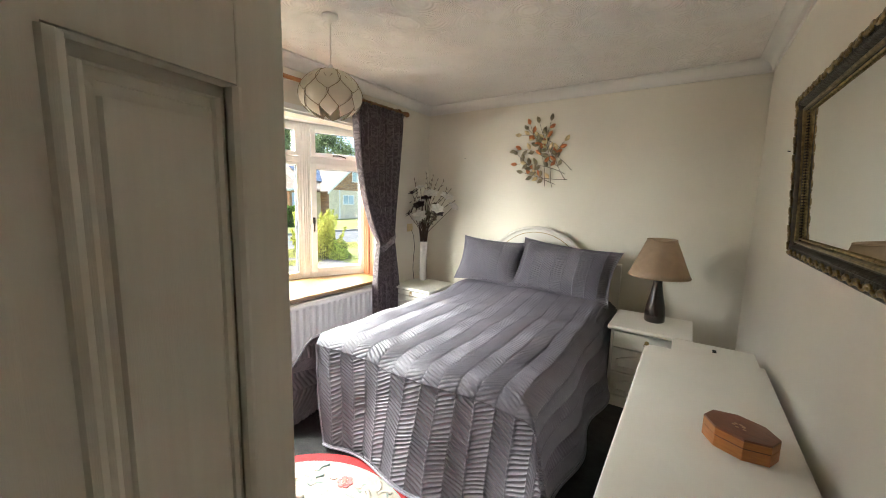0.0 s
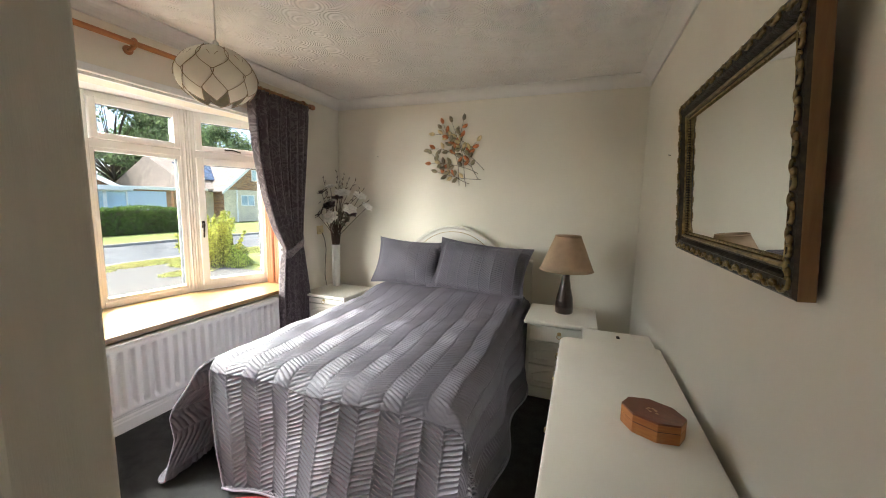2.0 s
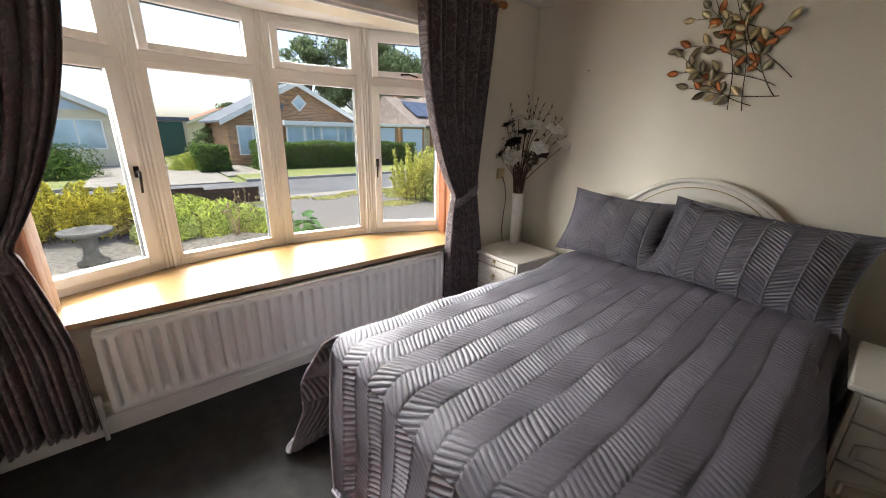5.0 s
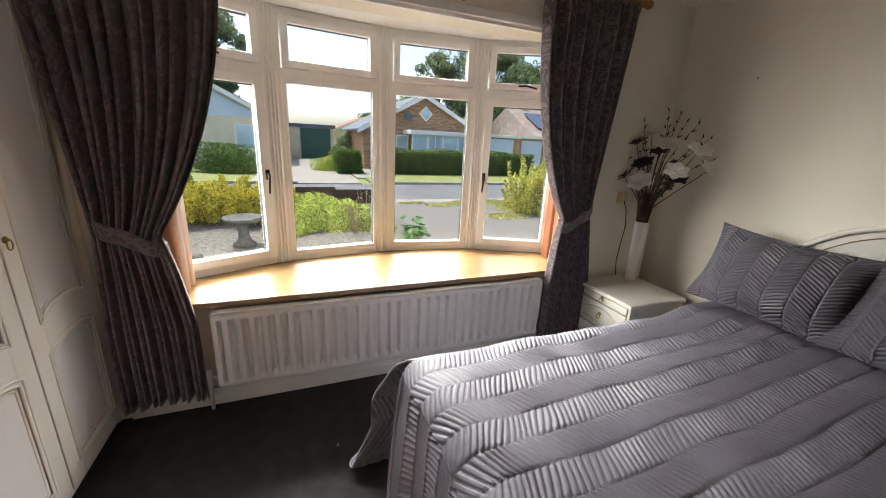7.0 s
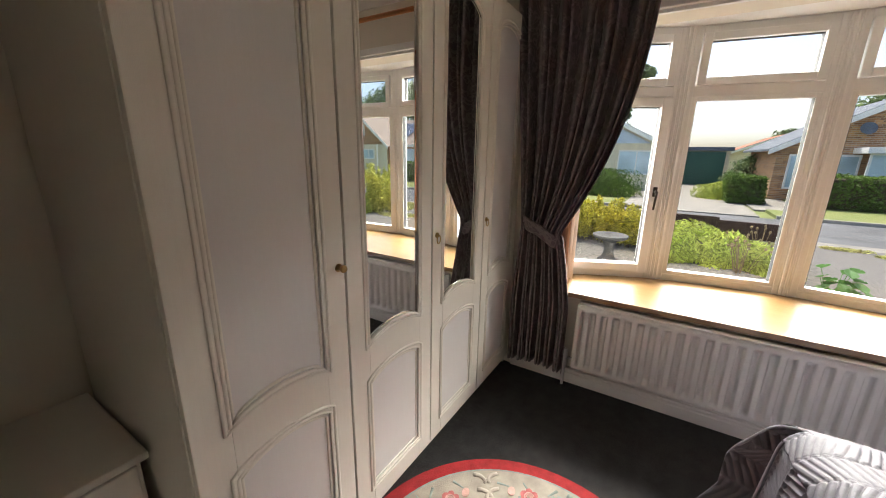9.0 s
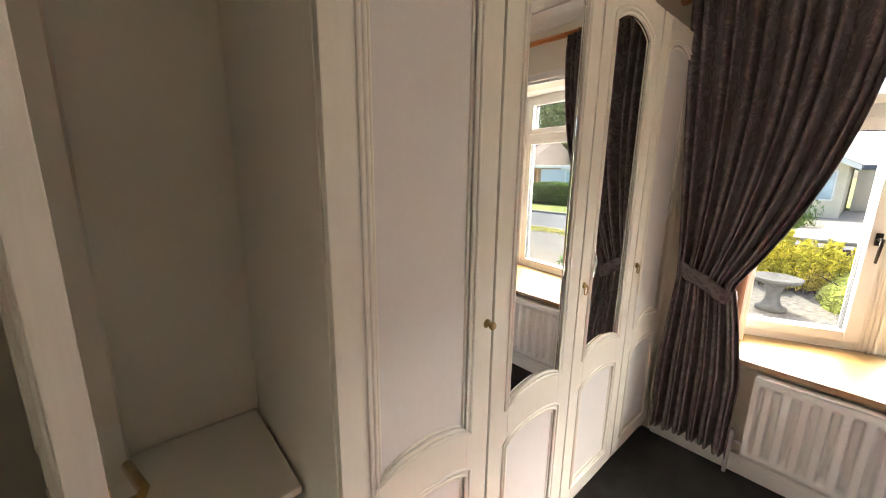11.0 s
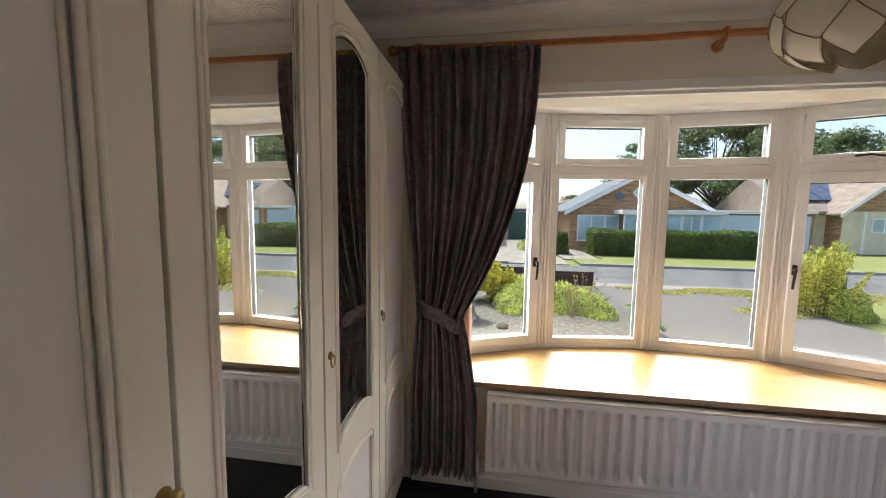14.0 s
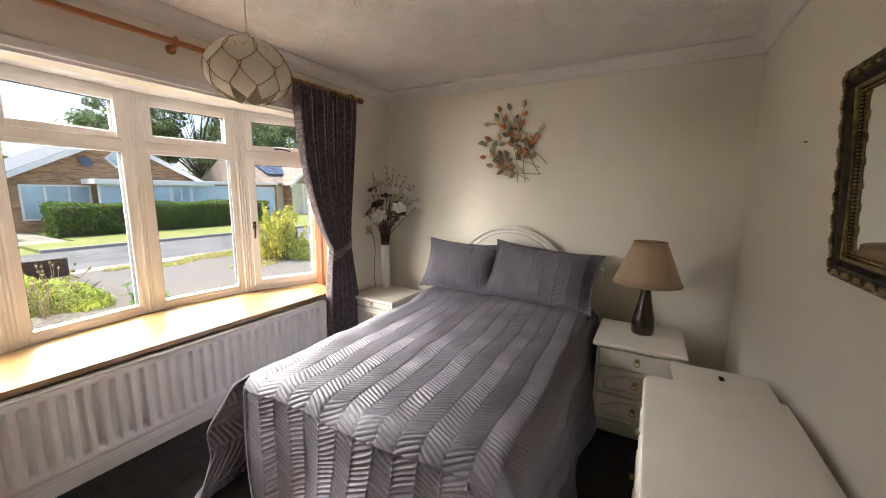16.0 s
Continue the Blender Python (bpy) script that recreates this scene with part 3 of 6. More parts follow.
def bedspread():
    th = thing("bedspread", (BXC, 4.0, 0.0), "grey lilac satin bedspread quilted in slanted stripes, draped over the bed", "bedspread")
    nu, nv = 500, 1300
    A = np.linspace(-(BHW + BDROP), BHW + BDROP, nu + 1)
    B = np.linspace(0, BLEN + FDROP, nv + 1)
    P = np.array([[spread(a, b) for b in B] for a in A])
    du, dv = np.gradient(P, axis=0), np.gradient(P, axis=1)
    N = np.cross(du, dv)
    N /= np.linalg.norm(N, axis=2)[..., None] + 1e-9
    N[N[..., 2] < -0.5] *= -1
    AA, BB = np.meshgrid(A, B, indexing="ij")
    high, edge, phase = pleats(AA, BB)
    out = P + N * (0.0105 * high * np.where(N[..., 2].mean() > 0, 1, -1))[..., None]
    a0, b0, r = AA[:-1, :-1], BB[:-1, :-1], 0.13
    W, F_ = BHW + BDROP, BLEN + FDROP
    keep = ~((a0 < -BHW - 0.002) & (b0 > BLEN + 0.002))
    keep &= ~((a0 < -W + r) & (b0 > BLEN - r) & (np.hypot(a0 + W - r, b0 - BLEN + r) > r))
    keep &= ~((a0 > W - r) & (b0 > F_ - r) & (np.hypot(a0 - W + r, b0 - F_ + r) > r))
    idx = np.arange((nu + 1) * (nv + 1)).reshape(nu + 1, nv + 1)
    F = np.stack([idx[:-1, :-1], idx[1:, :-1], idx[1:, 1:], idx[:-1, 1:]], -1)[keep]
    me = bpy.data.meshes.new("cover")
    me.from_pydata((out.reshape(-1, 3) - np.array([BXC, 4.0, 0.0])).tolist(), [], F.tolist())
    me.polygons.foreach_set("use_smooth", np.ones(len(F), bool))
    uv = me.uv_layers.new(name="UVMap")
    flat = F.reshape(-1)
    uv.data.foreach_set("uv", np.stack([edge.reshape(-1)[flat], phase.reshape(-1)[flat]], 1).astype(np.float32).reshape(-1))
    me.materials.append(M_COVER)
    ob = new("cover", me)
    ob.parent = th
    off = Vector((BXC, 4.0, 0))
    for line in hem_line():
        part("hem_binding", tube([Vector(spread(a, b)) - off for a, b in line], 0.005, seg=6), M_SATIN, th, "satin bound edge", True)


bedspread()


def pillow(x, y, z, w, h, tilt, turn, lab, k, roll=0):
    def fn(side):
        def f(u, v):
            a, b = u * 2 - 1, v * 2 - 1
            body = max(0.0, (1 - abs(a / 0.90) ** 3.0)) * max(0.0, (1 - abs(b / 0.86) ** 2.6)) if abs(a) < 0.90 and abs(b) < 0.86 else 0
            t = 0.105 * body ** 0.55 + 0.006
            crease = 0.024 * soft_wave(a * 0.8 + k, b * 0.6, k + 2) * (1 if body else 0.6)
            pinch = 1 - 0.09 * (1 - b * b) * abs(a) ** 3
            return (a * w / 2 * pinch * (1 - 0.03 * (1 - abs(a)) * 0), side * (t + crease), b * h / 2 * (1 - 0.11 * (1 - a * a) * abs(b) ** 3))
        return f
    bm = grid(fn(-1), 44, 32, lambda u, v: (u * w + 0.02, v * h))
    bm2 = grid(fn(1), 44, 32, lambda u, v: (u * w + 0.02, v * h))
    me = bpy.data.meshes.new("t")
    bm2.to_mesh(me)
    bm2.free()
    bm.from_mesh(me)
    bpy.data.meshes.remove(me)
    bmesh.ops.remove_doubles(bm, verts=bm.verts, dist=0.0005)
    # close the rim between the two faces
    rim = [e for e in bm.edges if len(e.link_faces) == 1]
    if rim:
        bmesh.ops.bridge_loops(bm, edges=rim)
    ob = part("pillow", bm, M_QUILT, smooth=True)
    ob.matrix_basis = pose(x, y, z, tilt, roll, turn)
    return tagged(ob, lab, "pillow", "pillows against the headboard")


pillow(-1.96, 4.815, 0.835, 0.70, 0.46, -24, 3, "grey lilac quilted pillow leaning against the headboard", 1, 2)
pillow(-1.25, 4.765, 0.845, 0.86, 0.48, -27, -3, "wide grey lilac quilted pillow overlapping the other pillow", 5, 4)


# ---- curtains and pole ----
pole = thing("curtain_pole", (-2.89, 3.14, 2.27), "orange pine curtain pole with turned ends on brackets", "curtain pole")
part("pole", tube([(0, -1.44, 0), (0, 1.44, 0)], 0.0155, seg=16), M_PINE, pole, smooth=True)
for s in (-1, 1):
    bm = lathe([(0.0155, 0), (0.021, 0.004), (0.021, 0.012), (0.015, 0.018), (0.022, 0.03), (0.026, 0.045), (0.022, 0.060), (0.004, 0.068)], 18)
    part("finial", bm, M_PINE, pole, smooth=True, m=pose(0, 1.44 * s, 0, -90 * s, 0, 0))
for y in (-1.36, 0.0, 1.36):
    bm = bmesh.new()
    add_tube(bm, [(-0.058, y, -0.03), (-0.04, y, -0.03), (-0.01, y, -0.024), (0, y, -0.018)], 0.011, 0.012, 10)
    add_tube(bm, [(0.022 * math.cos(a), y, 0.022 * math.sin(a)) for a in [2 * math.pi * k / 14 for k in range(14)]], 0.008, seg=8, closed=True)
    add_tube(bm, [(-0.060, y, -0.03), (-0.048, y, -0.03)], 0.026, 0.024, 14)
    part("bracket", bm, M_PINE, pole, "turned pine bracket", smooth=True)
for y0, y1 in ((-1.42, -0.80), (0.78, 1.42)):
    for k in range(9):
        y = y0 + (y1 - y0) * (k + 0.5) / 9
        part("ring", tube([(0.021 * math.cos(a), y + 0.004 * math.cos(3 * k), 0.021 * math.sin(a) - 0.004) for a in [2 * math.pi * j / 14 for j in range(14)]], 0.0035, seg=6, closed=True), M_BRASS, pole, "thin brass curtain ring", smooth=True)


def curtain(top, tie, bot, z1, zt, z0, inner, lab, seed):
    """Pleated curtain; top, tie, bot: (y from, y to); inner +1 where the free edge is on the +y side."""
    nfold = 12

    def fn(u, v):
        z = z1 + (z0 - z1) * v
        if z > zt:
            f = (z1 - z) / (z1 - zt)
            e = f ** 2.3
            g = f ** 1.1
        else:
            e = g = 1.0
        if z > zt:
            ya = top[0] + (tie[0] - top[0]) * (e if inner < 0 else g)
            yb = top[1] + (tie[1] - top[1]) * (g if inner < 0 else e)
        else:
            f = min(1, (zt - z) / 0.45) ** 0.8
            ya, yb = tie[0] + (bot[0] - tie[0]) * f, tie[1] + (bot[1] - tie[1]) * f
        head = max(0.0, 1 - (z1 - z) / 0.10)
        near = math.exp(-((z - zt) / 0.10) ** 2)
        ph = u * nfold * 2 * math.pi + 0.9 * math.sin(3.1 * u * 6 + seed) + 0.5 * noise.noise(Vector((u * 5, z * 1.3, seed)))
        amp = (0.036 + 0.012 * noise.noise(Vector((u * 8, z, seed + 3)))) * (1 - 0.62 * head) * (1 - 0.35 * near)
        xx = -2.868 + amp * math.sin(ph) + 0.02 * near + 0.012 * head * math.sin(u * 46 * 2 * math.pi)
        yy = ya + (yb - ya) * (u + 0.018 * math.sin(ph * 0.5))
        sag = 0.02 * math.sin(u * math.pi) * (1 if v > 0.97 else 0)
        return (xx, yy, z + sag)
    th = thing("curtain", (-2.87, (top[0] + top[1]) / 2, z0), lab, "curtain", "pair of curtains")
    m = th.matrix_basis.inverted()
    bm = grid(fn, 190, 70, lambda u, v: (u * 2.4, v * (z1 - z0)))
    bm.transform(m)
    cl = part("cloth", bm, M_DAMASK, th, smooth=True)
    thicken(cl, 0.004)
    yc, hw = (tie[0] + tie[1]) / 2, (tie[1] - tie[0]) / 2

    def band(u, v):
        a = 2 * math.pi * u
        zz = zt + (v - 0.5) * 0.075 + 0.065 * math.cos(a) * -inner + 0.006 * math.sin(5 * a)
        bulge = 0.005 * math.sin(math.pi * v) + 0.004 * math.sin(9 * a + 5 * v)
        return (-2.862 + (0.058 + bulge) * math.sin(a), yc + (hw + 0.008 + bulge) * math.cos(a), zz)
    bm = grid(band, 40, 6, lambda u, v: (u * 0.7, v * 0.09), closed_u=True)
    bm.transform(m)
    thicken(part("tieback", bm, M_DAMASK, th, "fabric tieback holding the gathered curtain", smooth=True), 0.004)
    return th


curtain((1.69, 2.36), (1.80, 2.03), (1.765, 2.11), 2.255, 0.97, 0.10, 1, "dark plum damask curtain tied back beside the wardrobe", 1.0)
curtain((3.89, 4.56), (4.17, 4.40), (4.13, 4.50), 2.255, 0.98, 0.10, -1, "dark plum damask curtain tied back beside the flower vase", 4.0)

# gathered vertical blinds at both ends of the bow
M_BLIND_P = mat("terracotta_blind_slat", (0.55, 0.27, 0.16), 0.7, vary=0.05, bump=0.2, bscale=200)
M_BLIND_W = mat("pale_pink_blind_slat", (0.80, 0.68, 0.62), 0.7, vary=0.04, bump=0.2, bscale=200)
for y0, sgn, lab in ((1.975, 1, "stack of pink vertical blind slats beside the wardrobe curtain"), (4.395, -1, "stack of terracotta vertical blind slats at the window's end")):
    bl = thing("vertical_blind", (-3.06, y0, SILL_Z + 0.01), lab, "blind", "vertical blinds")
    for k in range(9):
        dxx, dyy = -0.16 + 0.033 * k, sgn * (0.008 * (k % 3))
        mtl = M_BLIND_P if k in ((0, 1, 2, 3, 4) if sgn < 0 else (7, 8)) else M_BLIND_W

        def slat(u, v, dxx=dxx, dyy=dyy):
            return (dxx + 0.012 * math.sin(u * math.pi), dyy + sgn * (u - 0.5) * 0.085 + sgn * 0.02, v * 1.43)
        thicken(part("slat", grid(slat, 4, 6), mtl, bl, smooth=True), 0.002)


# ---- radiator ----
def radiator():
    y0, y1, z0, z1, xf = 2.16, 4.10, 0.145, 0.557, -2.862
    r = thing("radiator", (WX, (y0 + y1) / 2, z0), "white pressed steel panel radiator under the window sill", "radiator")
    m = r.matrix_basis.inverted()
    nfl = 31
    pitch = (y1 - y0 - 0.05) / nfl

    def face(u, v):
        y = y0 + (y1 - y0) * u
        z = z0 + (z1 - z0) * v
        s = (y - y0 - 0.025) / pitch
        fr = s - math.floor(s)
        inside = 0 < s < nfl
        g = 0.0
        if inside and 0.075 < v < 0.925:
            e = min(1, (v - 0.075) / 0.05, (0.925 - v) / 0.05)
            q = min(1.0, max(0.0, (abs(fr - 0.5) - 0.20) / 0.14))
            g = q * q * (3 - 2 * q) * math.sin(e * math.pi / 2)
        lip = 0.008 if v in (0.0, 1.0) else 0
        return (xf - 0.034 * g - lip, y, z)
    bm = grid(face, nfl * 14, 40)
    bm.transform(m)
    part("front_panel", bm, M_RAD, r, smooth=True)
    bm = box(xf - 0.068, y0, z0, xf - 0.038, y1, z1, 0.006)
    bm.transform(m)
    part("body", bm, M_RAD, r)
    bm = box(xf - 0.058, y0 + 0.002, z1 - 0.002, xf - 0.012, y1 - 0.002, z1 + 0.006, 0.002)
    bm.transform(m)
    part("top_rail", bm, M_RAD, r)
    for yb in (y0 + 0.3, y1 - 0.3):
        bm = box(WX - 0.0, yb - 0.02, z0 + 0.05, xf - 0.05, yb + 0.02, z1 - 0.05)
        bm.transform(m)
        part("wall_bracket", bm, M_RAD, r)
    for ye, s in ((y0, -1), (y1, 1)):
        bm = bmesh.new()
        add_tube(bm, [(xf - 0.04, ye + 0.01 * -s, z0 + 0.045), (xf - 0.04, ye + s * 0.045, z0 + 0.045)], 0.009, seg=10)
        add_lathe(bm, [(0.009, 0.0), (0.009, z0 - 0.02), (0.016, z0 - 0.015), (0.016, z0 + 0.035), (0.013, z0 + 0.04), (0.017, z0 + 0.05), (0.017, z0 + 0.09), (0.012, z0 + 0.10)], 14, xf - 0.04, ye + s * 0.05)
        bm.transform(m)
        part("valve", bm, M_RAD if s < 0 else M_CHROME, r, "white capped radiator valve with its pipe", smooth=True)


radiator()
bm = tube([(WX + 0.028, 1.78, 0.112), (WX + 0.028, 5.0, 0.112)], 0.0075, seg=8)
structure("heating_pipe", bm, M_TRIM, "white painted heating pipe along the skirting board", "pipe", True)


# ---- wardrobe ----
def wardrobe():
    x0, x1, yb, yf, zt = -2.945, -1.05, SY + 0.01, 1.70, 2.10
    w = thing("wardrobe", ((x0 + x1) / 2, yb, 0), "cream woodgrain four door wardrobe with two mirrored doors", "wardrobe")
    inv = w.matrix_basis.inverted()

    def P(name, bm, mt, parent=None, lab="", smooth=False):
        bm.transform(inv)
        return part(name, bm, mt, parent or w, lab, smooth)
    P("side_panel", box(x1 - 0.018, yb, 0, x1, yf, zt, 0.002), M_WARD)
    P("side_panel", box(x0, yb, 0, x0 + 0.018, yf, zt, 0.002), M_WARD)
    P("top_panel", box(x0 + 0.018, yb, zt - 0.02, x1 - 0.018, yf, zt), M_WARD)
    P("back_panel", box(x0 + 0.018, yb, 0.02, x1 - 0.018, yb + 0.008, zt - 0.02), M_WARD)
    P("plinth", box(x0 + 0.018, yf - 0.03, 0, x1 - 0.018, yf - 0.012, 0.058), M_WARD)
    # thin sheet added behind the doors, its dark colour painting shade into their gaps
    P("gap_shade_sheet", box(x0 + 0.02, yf - 0.02, 0.06, x1 - 0.02, yf - 0.012, zt - 0.022), M_DARK)
    xs = [-1.048, -1.522, -1.997, -2.478, -2.947]
    for i in range(4):
        a, b = xs[i + 1] + 0.0045, xs[i] - 0.0045
        z0, z1 = 0.06, 2.10
        st = 0.088
        pa, pb = a + st, b - st
        y0, y1 = yf, yf + 0.021
        arch = lambda s: (4 * s * (1 - s)) ** 0.8
        lowtop = lambda s: 0.60 + 0.036 * arch(s)
        upbot = lambda s: 0.755 + 0.036 * arch(s)
        uptop = lambda s: 1.968 + 0.052 * arch(s)
        bm = bmesh.new()
        add_box(bm, a, y0, z0, pa, y1, z1, 0.003)
        add_box(bm, pb, y0, z0, b, y1, z1, 0.003)
        add_box(bm, pa, y0, z0, pb, y1, z0 + 0.095)
        strip_front(bm, pa, pb, lowtop, upbot, y0, y1)
        strip_front(bm, pa, pb, uptop, lambda s: z1, y0, y1)
        d = P("door", bm, M_WARD, None, "mirrored wardrobe door" if i in (1, 2) else "panelled wardrobe door")
        P("lower_panel", box(pa - 0.004, y0 + 0.002, z0 + 0.09, pb + 0.004, y0 + 0.012, 0.575), M_WPANEL, d)
        bm = bmesh.new()
        strip_front(bm, pa - 0.004, pb + 0.004, lambda s: 0.575, lambda s: lowtop(s) + 0.01, y0 + 0.002, y0 + 0.012)
        P("panel_arch", bm, M_WPANEL, d)
        bm = bmesh.new()
        strip_front(bm, pa - 0.004, pb + 0.004, lambda s: upbot(s) - 0.01, lambda s: uptop(s) + 0.01, y0 + 0.003, y0 + 0.012)
        P("mirror_pane" if i in (1, 2) else "upper_panel", bm, M_MIRROR if i in (1, 2) else M_WPANEL, d, "bevelled mirror glass" if i in (1, 2) else "")

        def loop(lo, hi, off):
            n = 16
            pts = [(pa + off + (pb - pa - 2 * off) * k / n, hi(k / n) - off) for k in range(n + 1)]
            pts += [(pb - off - (pb - pa - 2 * off) * k / n, lo(1 - k / n) + off) for k in range(n + 1)]
            return pts
        for lo, hi in ((upbot, uptop), (lambda s: z0 + 0.095, lowtop)):
            for off, rad, yy in ((-0.016, 0.0055, y1), (-0.002, 0.006, y1 - 0.002), (0.010, 0.005, y0 + 0.012)):
                if lo is upbot and i in (1, 2) and off > 0:
                    continue
                P("moulding", tube([(x, yy, z) for x, z in loop(lo, hi, off)], rad, seg=8, closed=True), M_WARD, d, smooth=True)
        if i in (1, 2):
            bm = tube([(x, y0 + 0.0125, z) for x, z in loop(upbot, uptop, 0.007)], 0.004, seg=4, closed=True, flat=0.25)
            P("bevel", bm, M_MIRROR, d, "bevelled mirror edge")
        kx, kz = ((a + 0.022, 1.06), None, (b - 0.030, 1.05), (b - 0.022, 1.05))[i] or (b - 0.03, 1.05)
        if i == 0:
            bm = lathe([(0.013, 0), (0.013, 0.003), (0.006, 0.006), (0.006, 0.012), (0.011, 0.018), (0.012, 0.024), (0.008, 0.029)], 16)
            bm.transform(pose(kx, y1, kz, -90, 0, 0))
            P("knob", bm, M_BRASS, d, "small brass knob", True)
        elif i >= 2:
            bm = lathe([(0.012, 0), (0.012, 0.004), (0.006, 0.008), (0.004, 0.014)], 14)
            bm.transform(pose(kx, y1, kz + 0.012, -90, 0, 0))
            P("rose", bm, M_BRASS, d, "", True)
            P("ring_pull", tube([(kx + 0.013 * math.sin(t), y1 + 0.010, kz - 0.004 + 0.018 * math.cos(t)) for t in [2 * math.pi * j / 18 for j in range(18)]], 0.0026, seg=6, closed=True), M_BRASS, d, "brass ring pull", True)


wardrobe()


# ---- bedside cabinets, dressing chest, small chest ----
def drawer_front(bm, x0, x1, z0, z1, y, depth=0.016):
    """Drawer front facing -y with a raised arched field."""
    add_box(bm, x0, y - depth, z0, x1, y, z1, 0.005)
    n = 18
    pts = [(x0 + 0.035 + (x1 - x0 - 0.07) * k / n, z0 + 0.03 + (z1 - z0 - 0.065) * (0.55 + 0.45 * math.sin(math.pi * k / n))) for k in range(n + 1)]
    pts += [(x1 - 0.035 - (x1 - x0 - 0.07) * k / n, z0 + 0.03) for k in range(n + 1)]
    add_tube(bm, [(x, y - depth, z) for x, z in pts], 0.009, seg=8, closed=True)


def ring_pull(name, x, y, z, parent):
    bm = lathe([(0.014, 0), (0.013, 0.004), (0.006, 0.009)], 14)
    bm.transform(pose(x, y, z + 0.012, 90, 0, 0))
    add_tube(bm, [(x + 0.015 * math.sin(t), y - 0.010, z - 0.004 + 0.016 * math.cos(t)) for t in [2 * math.pi * j / 16 for j in range(16)]], 0.0026, seg=6, closed=True)
    return part(name, bm, M_BRASS, parent, "brass ring pull", True)


def bedside(x0, x1, y0, y1, zt, lab):
    c = thing("bedside_cabinet", ((x0 + x1) / 2, (y0 + y1) / 2, 0), lab, "bedside cabinet", "bedside cabinets")
    hx, hy = (x1 - x0) / 2, (y1 - y0) / 2
    part("worktop", box(-hx, -hy, zt - 0.028, hx, hy, zt, 0.012, 3), M_FURN, c)
    part("body", box(-hx + 0.02, -hy + 0.07, 0.07, hx - 0.02, hy - 0.005, zt - 0.027, 0.003), M_FURN, c)
    for sx in (-1, 1):
        part("stile", box(sx * (hx - 0.031) - 0.009, -hy + 0.030, 0.07, sx * (hx - 0.031) + 0.009, -hy + 0.069, zt - 0.029, 0.003), M_FURN, c)
    part("plinth", box(-hx + 0.012, -hy + 0.022, 0, hx - 0.012, hy - 0.005, 0.075, 0.006), M_FURN, c)
    zs = [0.085, 0.255, 0.43, zt - 0.035]
    for k in range(3):
        bm = bmesh.new()
        if k == 2:
            add_box(bm, -hx + 0.043, -hy + 0.021, zs[k] + 0.005, hx - 0.043, -hy + 0.06, zs[k + 1] - 0.005, 0.004)
        else:
            drawer_front(bm, -hx + 0.043, hx - 0.043, zs[k] + 0.005, zs[k + 1] - 0.005, -hy + 0.055, 0.034)
        d = part("drawer", bm, M_FURN, c)
        ring_pull("ring_pull", 0, -hy + 0.019, (zs[k] + zs[k + 1]) / 2, d)
    return c


bedside(-0.79, -0.295, 4.30, 4.78, 0.585, "cream three drawer bedside cabinet with a table lamp on it")
bedside(-2.92, -2.43, 4.44, 4.93, 0.52, "cream three drawer bedside cabinet with a tall flower vase on it")


def dresser():
    x0, x1, y0, y1, zt = -0.515, -0.035, 2.36, 3.735, 0.70
    c = thing("dressing_chest", ((x0 + x1) / 2, (y0 + y1) / 2, 0), "long cream lacquered chest standing along the wall under the mirror", "chest")
    hx, hy = (x1 - x0) / 2, (y1 - y0) / 2
    bm = box(-hx, -hy, zt - 0.032, hx, hy, zt, 0.0)
    corners = [e for e in bm.edges if abs(e.verts[0].co.z - e.verts[1].co.z) > 0.01 and e.verts[0].co.x < 0]
    bmesh.ops.bevel(bm, geom=corners, offset=0.055, segments=6, affect="EDGES", profile=0.5)
    bmesh.ops.bevel(bm, geom=[e for e in bm.edges if e.is_manifold and e.calc_face_angle() > 1.2], offset=0.010, segments=3, affect="EDGES", profile=0.6)
    part("worktop", bm, M_FURN, c)
    part("body", box(-hx + 0.025, -hy + 0.02, 0.07, hx - 0.004, hy - 0.02, zt - 0.031, 0.003), M_FURN, c)
    part("plinth", box(-hx + 0.035, -hy + 0.03, 0, hx - 0.004, hy - 0.03, 0.075), M_FURN, c)
    for j in range(3):
        ya, yb = -hy + 0.03 + j * (2 * hy - 0.06) / 3, -hy + 0.03 + (j + 1) * (2 * hy - 0.06) / 3
        for k, (za, zb) in enumerate(((0.085, 0.27), (0.275, 0.46), (0.465, 0.66))):
            bm = bmesh.new()
            drawer_front(bm, ya + 0.006, yb - 0.006, za, zb, 0)
            bm.transform(pose(-hx + 0.026, 0, 0, 0, 0, -90) @ Matrix.Scale(1, 4))
            d = part("drawer", bm, M_FURN, c)
            bm = lathe([(0.011, 0), (0.006, 0.006), (0.006, 0.012), (0.012, 0.02), (0.008, 0.027)], 12)
            bm.transform(pose(-hx + 0.010, -(ya + yb) / 2, (za + zb) / 2, 0, -90, 0))
            part("knob", bm, M_BRASS, d, "small brass knob", True)
    return c


dresser()
c = thing("desk_flap", (-0.225, 3.875, 0), "low cream side unit between the chest and the bedside cabinet", "side unit")
part("worktop", box(-0.175, -0.135, 0.645, 0.185, 0.135, 0.67, 0.004), M_FURN, c)
part("body", box(-0.165, -0.125, 0.0, 0.18, 0.13, 0.644, 0.003), M_FURN, c)
part("lock", box(0.005, 0.02, 0.669, 0.022, 0.06, 0.673, 0.001), M_DARK, c, "small dark catch")

